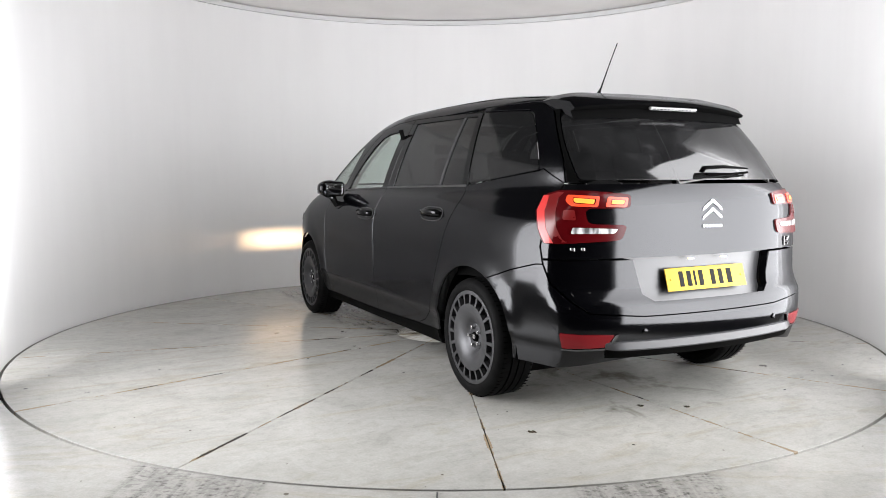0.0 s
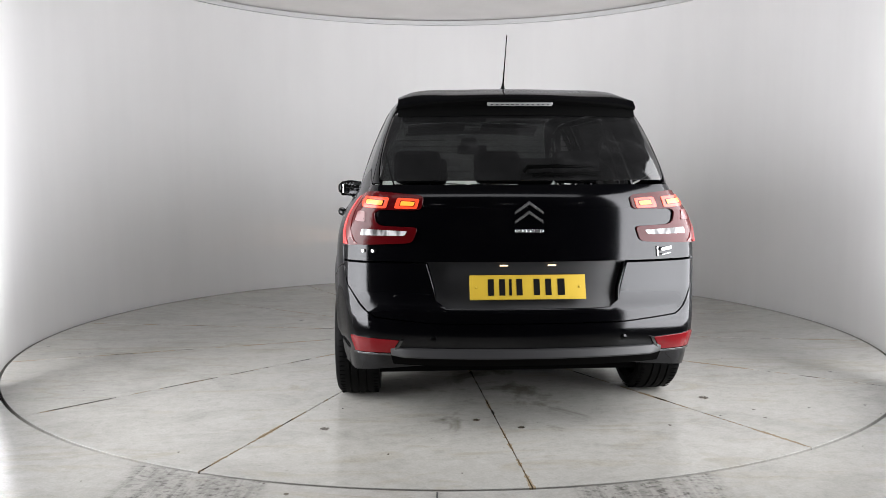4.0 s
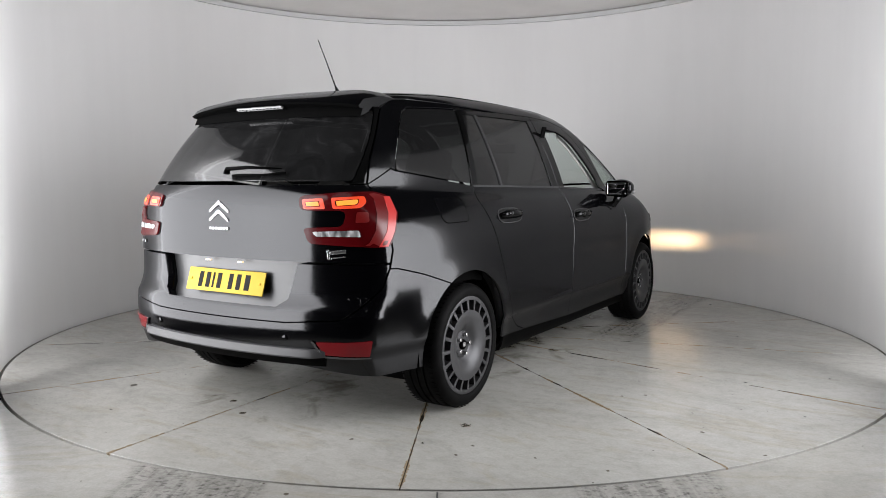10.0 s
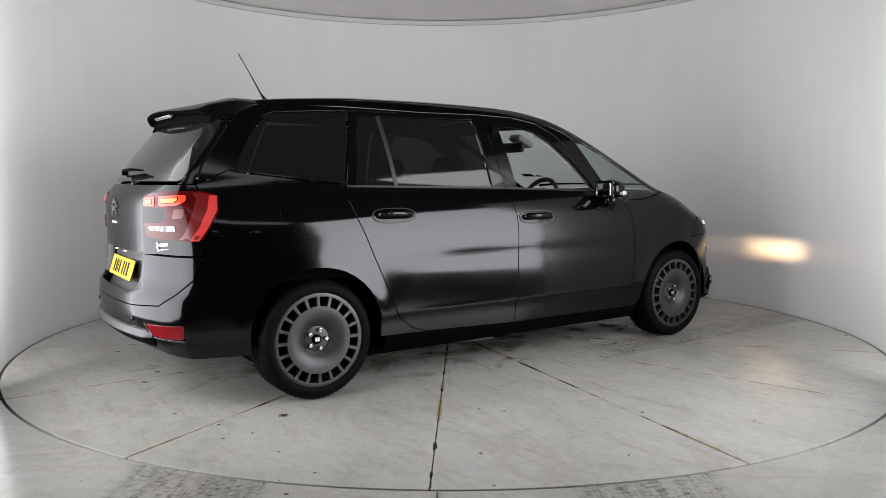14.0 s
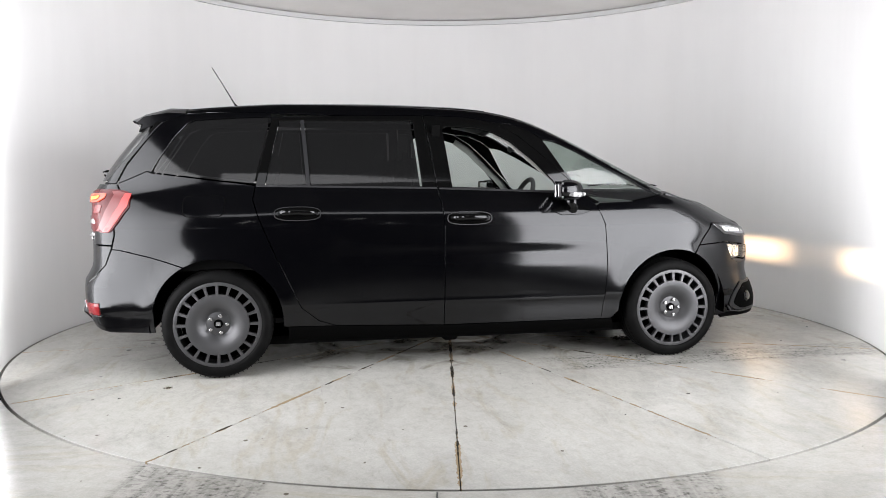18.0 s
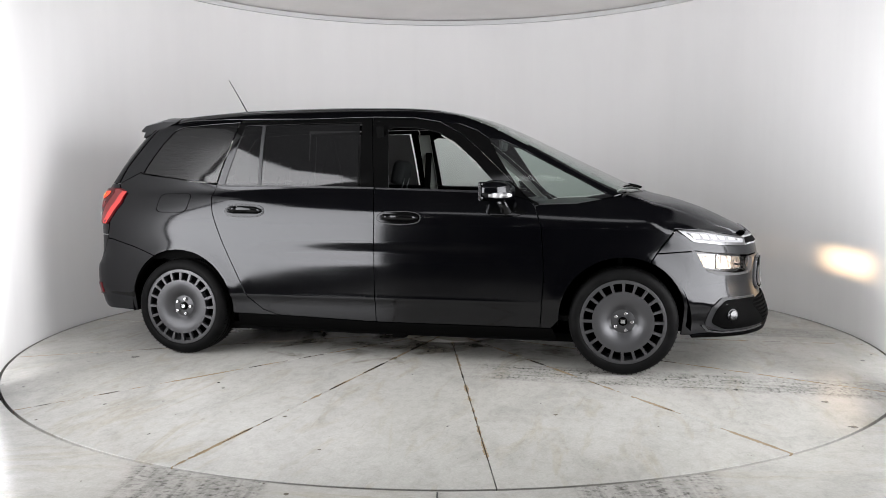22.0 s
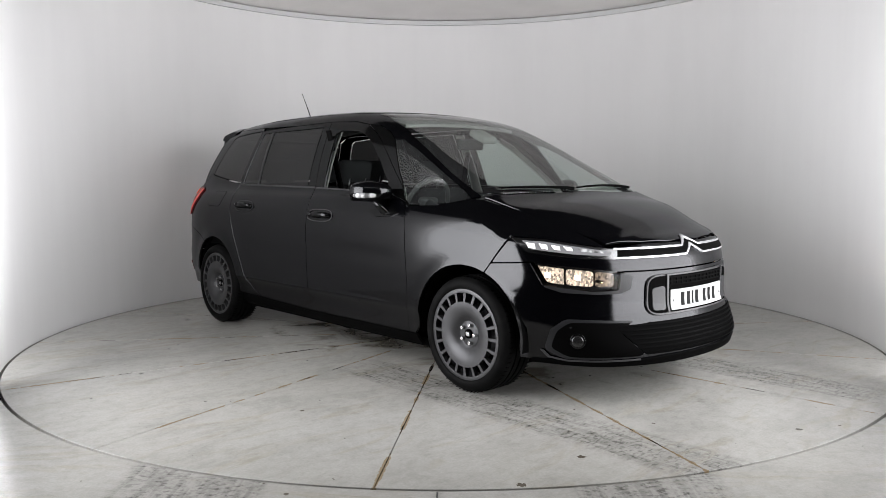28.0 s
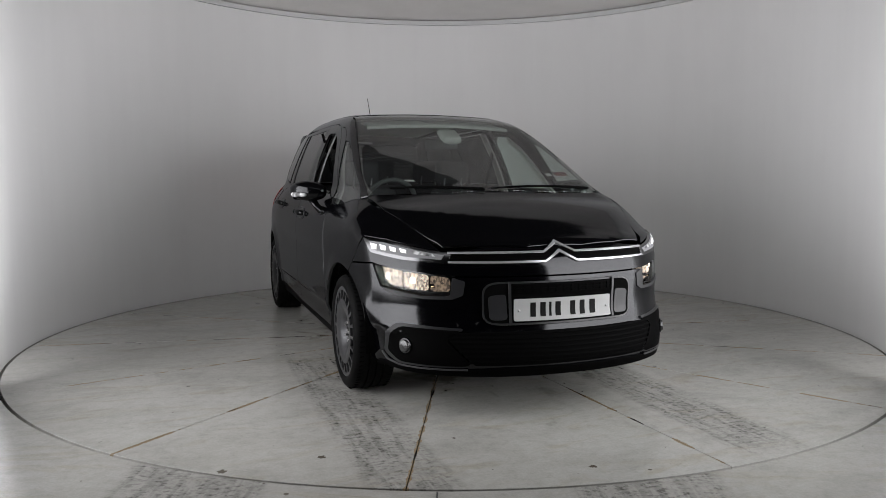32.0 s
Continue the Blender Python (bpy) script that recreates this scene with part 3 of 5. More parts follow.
def panel(name, outline, mat, parent, via="belt", gap=0.003, lip=0.016, off=0.0, step=0.035, left=False, corner=0.0, label="", flip=False, push=None):
    """A piece of the skin inside an outline: in (way round, height) for the belt, in (x, y) from above. left: mirrored to the other side."""
    outline = shrunk(rounded(outline, corner), gap)
    bm = bmesh.new()
    bm.faces.new([bm.verts.new((a, b, 0)) for a, b in outline])
    lows, highs = [min(p[k] for p in outline) for k in (0, 1)], [max(p[k] for p in outline) for k in (0, 1)]
    for k in (0, 1):
        n = max(1, int((highs[k] - lows[k]) / step))
        for i in range(1, n):
            at, no = [0, 0, 0], [0, 0, 0]
            at[k], no[k] = lows[k] + (highs[k] - lows[k]) * i / n, 1
            bmesh.ops.bisect_plane(bm, geom=bm.verts[:] + bm.edges[:] + bm.faces[:], plane_co=at, plane_no=no, dist=1e-6)
    flat = np.array([v.co[:2] for v in bm.verts])
    place = belt if via == "belt" else above
    p = place(flat[:, 0], flat[:, 1])
    nrm = normal(p)
    extra = off if push is None else off + push(flat[:, 0], flat[:, 1])[:, None]
    p = p + nrm * extra
    if left:
        p, nrm = p * (-1, 1, 1), nrm * (-1, 1, 1)
    bm.verts.index_update()
    faces = [[v.index for v in f.verts] for f in bm.faces]
    rim = [(e.verts[0].index, e.verts[1].index, e.link_faces[0]) for e in bm.edges if e.is_boundary]
    rims = []
    for a, b, f in rim:
        order = [v.index for v in f.verts]
        i = order.index(a)
        rims.append((a, b) if order[(i + 1) % len(order)] == b else (b, a))
    bm.free()
    # faces turned outwards
    good = []
    for f in faces:
        q = p[f]
        cr = sum(np.cross(q[i] - q[0], q[i + 1] - q[0]) for i in range(1, len(q) - 1))
        good.append(float(np.dot(cr, nrm[f].mean(0))))
    turned = sum(g < 0 for g in good) > len(good) / 2
    if turned:
        faces, rims = [f[::-1] for f in faces], [(b, a) for a, b in rims]
    verts, norms = list(p), list(nrm)
    for a, b in rims:
        k = len(verts)
        side = np.cross(p[b] - p[a], nrm[a])
        side = side / (np.linalg.norm(side) + 1e-9)
        verts += [p[b], p[a], p[a] - nrm[a] * lip, p[b] - nrm[b] * lip]
        norms += [(nrm[b] + side) / 1.414, (nrm[a] + side) / 1.414, side, side]
        faces.append((k, k + 1, k + 2, k + 3))
    mesh = bpy.data.meshes.new(name)
    mesh.from_pydata([tuple(map(float, v)) for v in verts], [], faces)
    mesh.update()
    for poly in mesh.polygons:
        poly.use_smooth = True
    mesh.normals_split_custom_set_from_vertices([tuple(map(float, v)) for v in norms])
    return finish(name, mesh, mat, parent, label)


def both(name, outline, mat, parent, **more):
    return panel(name, outline, mat, parent, **more), panel(name, outline, mat, parent, left=True, **more)


def mirrored(half, middle):
    """A whole outline from its right half, about the car's middle line."""
    return half + [(2 * middle - a, b) for a, b in half[::-1]]


def arc(y, z, r, a0, a1, steps=14):
    out = []
    for i in range(steps + 1):
        a = radians(a0 + (a1 - a0) * i / steps)
        out.append((to_s(y + r * math.cos(a)), z + r * math.sin(a)))
    return out


car = tagged(new("car"), "black seven-seat people carrier with gunmetal wheels, lights on, on the turntable", "car")

ARCH, AXLE, HUB = 0.372, 1.42, 0.318
REAR_EDGE = [(-1.194, 1.118), (-1.21, 1.038), (-1.18, 0.94), (-1.097, 0.74), (-1.003, 0.536), (-0.94, 0.397), (-0.842, 0.318), (-0.741, 0.284)]
FRONT_EDGE = [(0.86, 1.03), (0.90, 0.99), (0.942, 0.869), (0.961, 0.591), (0.937, 0.262)]
POST = [(-0.085, 0.262), (-0.085, 0.6), (-0.085, 0.922), (-0.111, 1.098)]
DOOR_TOP = [(-0.169, 1.551), (0.103, 1.542), (0.282, 1.511), (0.421, 1.435), (0.558, 1.321), (0.746, 1.145), (0.86, 1.03)]
QUARTER_GLASS = [(-1.20, 1.128), (-1.368, 1.145), (-1.563, 1.175), (-1.682, 1.195), (-1.665, 1.27), (-1.625, 1.40), (-1.58, 1.485), (-1.534, 1.507), (-1.304, 1.522), (-1.103, 1.530)]
FRONT_QUARTER = [(0.594, 1.404), (0.676, 1.394), (0.819, 1.331), (1.033, 1.217), (1.25, 1.103), (1.35, 1.05), (1.145, 1.013), (0.926, 1.006), (0.827, 1.058), (0.714, 1.215)]
GATE_EDGE = [(-1.70, 1.50), (-1.714, 1.467), (-1.755, 1.326), (-1.779, 1.24), (-1.793, 1.13), (-1.77, 1.08), (-1.745, 0.95), (-1.735, 0.84), (-1.745, 0.76)]
GATE_LOW = [(-1.745, 0.76), (-1.768, 0.672), (-1.825, 0.594), (-1.877, 0.541), (-2.03, 0.521), (-2.3, 0.517)]
BUMPER_SIDE = [(-1.745, 0.76), (-1.72, 0.757), (-1.622, 0.715), (to_s(-1.59), 0.657)]

for left in (False, True):
    # doors
    rear_door = panel("rear_door", REAR_EDGE + POST, PAINT, car, left=left, step=0.022, label="closed black rear door with a dark tinted window")
    front_door = panel("front_door", [POST[3], POST[2], POST[1], POST[0]] + FRONT_EDGE[::-1] + [(0.72, 1.062), (0.40, 1.077)], PAINT, car, left=left, step=0.022,
                       label="closed black front door" + ("" if left else " with its window wound down"))
    panel("window_frame", [(-1.194, 1.118), (-1.145, 1.328), (-1.095, 1.53), (-0.608, 1.546), (-0.172, 1.551), (-0.111, 1.098), (-0.205, 1.10), (-0.238, 1.518), (-0.6, 1.514), (-1.052, 1.508), (-1.14, 1.12)], GLOSS, rear_door, left=left, gap=0.002)
    panel("rear_side_window", [(-1.14, 1.119), (-1.052, 1.508), (-0.927, 1.511), (-0.897, 1.112)], PRIVACY, rear_door, left=left, off=-0.004, lip=0.004)
    panel("window_divider", [(-0.927, 1.511), (-0.905, 1.511), (-0.877, 1.112), (-0.897, 1.112)], SATIN, rear_door, left=left, off=0.002, gap=0.0)
    panel("rear_window", [(-0.905, 1.511), (-0.6, 1.514), (-0.25, 1.517), (-0.215, 1.101), (-0.877, 1.112)], PRIVACY, rear_door, left=left, off=-0.004, lip=0.004)
    panel("window_seal", [(-1.19, 1.122), (-0.113, 1.104), (-0.113, 1.091), (-1.19, 1.109)], SATIN, rear_door, left=left, off=0.003, gap=0.001)
    panel("window_frame", [(-0.111, 1.092)] + DOOR_TOP + [(0.72, 1.066), (0.664, 1.088), (0.640, 1.137), (0.518, 1.267), (0.381, 1.387), (0.277, 1.444), (0.171, 1.472), (-0.015, 1.482), (-0.054, 1.467), (-0.014, 1.087)], GLOSS, front_door, left=left, gap=0.002)
    panel("window_seal", [(-0.10, 1.101), (0.68, 1.078), (0.68, 1.066), (-0.10, 1.089)], SATIN, front_door, left=left, off=0.003, gap=0.001)
    if left:
        panel("front_window", [(-0.014, 1.087), (-0.054, 1.467), (-0.015, 1.482), (0.171, 1.472), (0.277, 1.444), (0.381, 1.387), (0.518, 1.267), (0.640, 1.137), (0.664, 1.088)], CLEAR, front_door, left=True, off=-0.006, lip=0.004)
    # body sides
    panel("rear_quarter_panel", REAR_EDGE + [(-1.03, 0.288)] + arc(-AXLE, 0.325, ARCH, -5, 118) + BUMPER_SIDE[::-1][1:] + GATE_EDGE[::-1][1:5] + [(-1.70, 1.203), (-1.682, 1.192), (-1.563, 1.172), (-1.368, 1.142)], PAINT, car, left=left)
    panel("rear_pillar", [(-1.793, 1.13), (-1.779, 1.24), (-1.755, 1.326), (-1.714, 1.467), (-1.70, 1.50), (-1.63, 1.545), (-1.50, 1.555), (-1.10, 1.556), (-1.097, 1.532), (-1.304, 1.524), (-1.534, 1.509), (-1.58, 1.487), (-1.625, 1.40), (-1.665, 1.27), (-1.682, 1.195), (-1.70, 1.203)], PAINT, car, left=left)
    panel("quarter_window", QUARTER_GLASS, PRIVACY, car, left=left, off=-0.002, lip=0.004, corner=0.02)
    panel("front_pillar", [(0.282, 1.511), (0.421, 1.435), (0.558, 1.321), (0.746, 1.145), (0.86, 1.03), (0.895, 1.0), (0.926, 1.006), (0.827, 1.058), (0.714, 1.215), (0.594, 1.404), (0.52, 1.455), (0.40, 1.50)], GLOSS, car, left=left, gap=0.002)
    panel("front_quarter_window", FRONT_QUARTER, CLEAR, car, left=left, off=-0.004, lip=0.004, corner=0.02)
    rail = [(0.50, -1.66), (0.535, -1.2), (0.545, -0.6), (0.545, -0.1), (0.545, 0.25), (0.568, 0.42), (0.608, 0.62), (0.670, 0.90), (0.712, 1.138), (0.742, 1.40)]
    upper = [(y if y < FAN else to_s(y, x), float(above(x, y)[2])) for x, y in rail]
    upper[0] = (to_s(-1.66, 0.5), upper[0][1])
    panel("roof_rail", upper + [(1.35, 1.05), (1.25, 1.103), (1.033, 1.217), (0.819, 1.331), (0.676, 1.394), (0.594, 1.404), (0.52, 1.455), (0.40, 1.50), (0.282, 1.513), (0.103, 1.544), (-0.169, 1.553), (-0.608, 1.548), (-1.10, 1.558), (-1.50, 1.557), (-1.63, 1.547)], PAINT, car, left=left, gap=0.0015)
    panel("front_fender", FRONT_EDGE[1:] + [(1.0, 0.262)] + arc(AXLE, 0.325, ARCH, 190, 75)[1:] + [(1.484, 0.667), (1.529, 0.76), (1.585, 0.863), (1.695, 0.853), (1.83, 0.824), (1.908, 0.810), (1.853, 0.860), (1.745, 0.93), (1.590, 0.992), (1.41, 1.044), (1.35, 1.046), (1.145, 1.009), (0.926, 1.002)], PAINT, car, left=left)
    panel("sill", [(-1.02, 0.288), (-0.741, 0.282), (-0.085, 0.259), (1.01, 0.259), (1.03, 0.19), (-1.02, 0.20)], GRILLE, car, left=left)
    # wheel housings
    for y in (-AXLE, AXLE):
        prof = [(0.385 * math.cos(radians(a)), 0.385 * math.sin(radians(a))) for a in range(-8, 189, 7)]
        verts = [(x * (-1 if left else 1), y + a, 0.325 + b) for x in (0.50, 0.86 if y > 0 else 0.85) for a, b in prof]
        n = len(prof)
        faces = [(i, i + 1, n + i + 1, n + i) for i in range(n - 1)] + [tuple(range(n))]
        from_lists("wheel_housing", verts, faces, BLACK, car)

# roof, windscreen, bonnet
roof = panel("roof", mirrored([(0.50, -1.66), (0.535, -1.2), (0.545, -0.6), (0.545, -0.1), (0.545, 0.25)], 0), PAINT, car, via="above", step=0.06)
panel("windscreen", mirrored([(0.545, 0.255), (0.568, 0.42), (0.608, 0.62), (0.670, 0.90), (0.712, 1.138), (0.742, 1.40), (0.60, 1.47), (0.3, 1.53)], 0), CLEAR, car, via="above", step=0.06, lip=0.004, off=-0.003, label="deep clear windscreen running up into the roof")
panel("bonnet", mirrored([(0.3, 1.56), (0.60, 1.49), (0.745, 1.425), (0.715, 1.652), (0.645, 1.843), (0.590, 1.997), (0.550, 2.084), (0.35, 2.160), (0.15, 2.198)], 0), PAINT, car, via="above", step=0.05)
panel("scuttle", mirrored([(0.3, 1.532), (0.60, 1.472), (0.742, 1.403), (0.745, 1.42), (0.60, 1.486), (0.3, 1.556)], 0), SATIN, car, via="above", off=-0.01)

# tail
gate = panel("tailgate", mirrored(GATE_EDGE[4:8] + [(-1.742, 0.785)], -2.3), PAINT, car, label="black tailgate with maker's badge and number plate")
panel("tailgate_panel", [(-1.743, 0.78), (-1.745, 0.76)] + GATE_LOW[1:-1] + [(-4.6 - a, b) for a, b in GATE_LOW[::-1][1:]] + [(-2.857, 0.78), (-2.60, 0.78), (-2.57, 0.62), (-2.535, 0.588), (-2.065, 0.588), (-2.03, 0.62), (-2.0, 0.78)], PAINT, gate, lip=0.055)
panel("plate_recess", [(-2.62, 0.80), (-2.58, 0.57), (-2.02, 0.57), (-1.98, 0.80)], RECESS_SHEEN, gate, off=-0.052, lip=0.002)
panel("rear_screen", mirrored([(-1.835, 1.145), (-1.80, 1.25), (-1.77, 1.345), (-1.74, 1.46), (-1.80, 1.49)], -2.3), REAR_GLASS, gate, lip=0.004, corner=0.02, off=-0.002)
both("tailgate_frame", [(-1.795, 1.132), (-1.781, 1.24), (-1.757, 1.326), (-1.716, 1.467), (-1.702, 1.498), (-1.74, 1.50), (-1.742, 1.46), (-1.772, 1.345), (-1.802, 1.25), (-1.837, 1.145), (-1.85, 1.132)], GLOSS, gate)
bumper = panel("rear_bumper", mirrored([(-2.1, 0.345), (-1.95, 0.315), (-1.87, 0.296), (-1.78, 0.274)] + arc(-AXLE, 0.325, ARCH, 188, 118) + BUMPER_SIDE[::-1][1:] + GATE_LOW[1:-1], -2.3), PAINT, car)

# nose
nose = panel("front_bumper", mirrored([(to_s(AXLE + ARCH * 0.98), 0.24)] + arc(AXLE, 0.325, ARCH, 0, 75)[1:] + [(1.484, 0.667), (1.51, 0.72), (1.66, 0.735), (1.70, 0.628), (1.854, 0.598), (1.945, 0.60), (1.958, 0.69)], 2.3) + [(2.6, 0.22), (2.0, 0.22)], PAINT, car)
# ---- wheels ----


def rim_mesh():
    """A dished disc with twenty windows, facing +z."""
    rings = [(0.068, -0.036), (0.074, -0.033), (0.084, -0.022), (0.102, -0.008), (0.130, 0.004), (0.160, 0.007), (0.178, 0.006), (0.202, 0.003), (0.228, 0.002), (0.246, 0.004), (0.252, 0.000), (0.254, -0.010), (0.236, -0.030), (0.225, -0.10)]
    per, count = 8, 20
    n, verts, faces = per * count, [], []
    for r, h in rings:
        verts += [(r * math.cos(2 * math.pi * i / n), r * math.sin(2 * math.pi * i / n), h) for i in range(n)]
    for k in range(len(rings) - 1):
        for i in range(n):
            j, cut = (i + 1) % n, k in (6, 7) and 1 <= i % per <= 6
            if not cut:
                faces.append((k * n + i, (k + 1) * n + i, (k + 1) * n + j, k * n + j))
    # walls of the windows
    for w in range(count):
        loop = [(6, w * per + 1 + q) for q in range(7)] + [(7, w * per + 7)] + [(8, w * per + 7 - q) for q in range(7)] + [(7, w * per + 1)]
        top = [k * n + i % n for k, i in loop]
        base = len(verts)
        verts += [(verts[v][0], verts[v][1], verts[v][2] - 0.028) for v in top]
        m = len(top)
        faces += [(top[q], top[(q + 1) % m], base + (q + 1) % m, base + q) for q in range(m)]
    return verts, faces


TYRE = [(0.236, -0.02), (0.250, 0.006), (0.262, 0.012), (0.280, 0.012), (0.298, 0.004), (0.309, -0.012), (0.314, -0.030), (0.317, -0.055), (0.317, -0.060), (0.310, -0.061), (0.310, -0.069), (0.318, -0.070),
        (0.318, -0.100), (0.311, -0.101), (0.311, -0.109), (0.318, -0.110), (0.318, -0.140), (0.311, -0.141), (0.311, -0.149), (0.317, -0.150), (0.316, -0.180), (0.309, -0.198), (0.295, -0.213), (0.262, -0.214), (0.236, -0.19)]


def tyre_blocks():
    """Sipes over the tread's shoulder."""
    bm = bmesh.new()
    for i in range(72):
        for depth, skew in ((-0.030, 5), (-0.185, -5)):
            b = box(0.0035, 0.004, 0.036, pose(0.3138, 0, depth, 0, skew, 0), 0.0)
            b.transform(pose(0, 0, 0, 0, 0, i * 5))
            mesh = bpy.data.meshes.new("tmp")
            b.to_mesh(mesh)
            b.free()
            bm.from_mesh(mesh)
            bpy.data.meshes.remove(mesh)
    return bm


def wheel(parent):
    verts, faces = rim_mesh()
    ob = from_lists("wheel", verts, faces, RIM, parent, "gunmetal alloy wheel with twenty slots round its edge")
    ob.data.set_sharp_from_angle(angle=0.7)
    v, f = revolved(TYRE, 96)
    tyre = from_lists("tyre", v, f, RUBBER, ob, "black low-profile rubber tyre")
    tyre.data.set_sharp_from_angle(angle=0.7)
    tagged(part("tread_pattern", tyre_blocks(), BLACK, ob, smooth=False), kind="stuff")
    part("hub", tube(0.071, 0.069, 0.02, pose(0, 0, -0.044), 40, 0.002), RIM, ob)
    part("hub_cap", tube(0.027, 0.025, 0.014, pose(0, 0, -0.028), 32, 0.002), GRILLE, ob, "black hub cap with a silver mark")
    part("hub_mark", box(0.022, 0.026, 0.002, pose(0, 0, -0.0205)), BADGE, ob, smooth=False)
    for i in range(5):
        a = radians(18 + 72 * i)
        part("wheel_bolt", tube(0.0115, 0.0100, 0.026, pose(0.051 * math.cos(a), 0.051 * math.sin(a), -0.026), 12, 0.002), BADGE, ob, smooth=False)
    part("brake_disc", tube(0.145, 0.145, 0.02, pose(0, 0, -0.10), 48), STEEL, ob)
    part("inner_barrel", tube(0.222, 0.222, 0.02, pose(0, 0, -0.13), 48), BLACK, ob)
    return ob


first = wheel(car)
first.matrix_local = pose(0.888, -AXLE, HUB, 0, 90, 0)
for x, y, turn in ((0.888, AXLE, 90), (-0.888, -AXLE, -90), (-0.888, AXLE, -90)):
    ob = copy_thing(first, pose(x, y, HUB, 0, turn, 0))
part("underbody", box(1.5, 3.3, 0.05, pose(0, 0.0, 0.185)), BLACK, car, smooth=False)
# two added unseen trays that block light under the nose and tail
part("shade_tray", box(1.20, 0.54, 0.03, pose(0, 1.79, 0.238)), BLACK, car, smooth=False)
part("shade_tray", box(1.10, 0.36, 0.03, pose(0, -1.80, 0.375)), BLACK, car, smooth=False)
for y in (0.62, 0.0, -0.62):
    part("axle_beam", box(1.30, 0.10, 0.07, pose(0, y * 2.1, 0.150), 0.02), BLACK, car)
# ---- nose details ----
HOOD_LIP = [(0.550, 2.084), (0.35, 2.160), (0.15, 2.198)]
hood_s = [(to_s(y, x), float(above(x, y)[2]) - 0.004) for x, y in HOOD_LIP]
panel("nose_panel", mirrored([(1.512, 0.722), (1.53, 0.76), (1.587, 0.861), (1.704, 0.85), (1.83, 0.820), (1.908, 0.806)] + hood_s[1:], 2.3)
      + [(4.6 - a, b) for a, b in ((1.66, 0.737), (1.69, 0.728), (1.95, 0.690), (1.96, 0.692))] + [(1.96, 0.692), (1.95, 0.690), (1.69, 0.728), (1.66, 0.737)], PAINT, car)
BAR = 0.0043


def chevron_bar(z, rise, from_s):
    top = [(from_s, z + BAR), (2.243, z + BAR), (2.3, z + rise + BAR * 1.6)]
    low = [(2.3, z + rise - BAR * 1.6), (2.243, z - BAR), (from_s, z - BAR)]
    return top + [(4.6 - a, b) for a, b in top[::-1][1:]] + [(4.6 - a, b) for a, b in low[::-1][:-1]] + low


badge = panel("grille_bar", chevron_bar(0.800, 0.044, 1.93), BAR_CHROME, car, off=0.007, lip=0.009, gap=0.0, step=0.02, label="chrome bar rising to a chevron")
panel("grille_bar", chevron_bar(0.758, 0.046, 1.935), BAR_CHROME, car, off=0.007, lip=0.009, gap=0.0, step=0.02, label="chrome bar rising to a chevron")
panel("grille_strip", mirrored([(1.94, 0.757), (1.94, 0.80), (2.24, 0.80), (2.28, 0.825)], 2.3) + [(2.36, 0.757), (2.3, 0.79), (2.24, 0.757)], GRILLE, car, off=0.004)

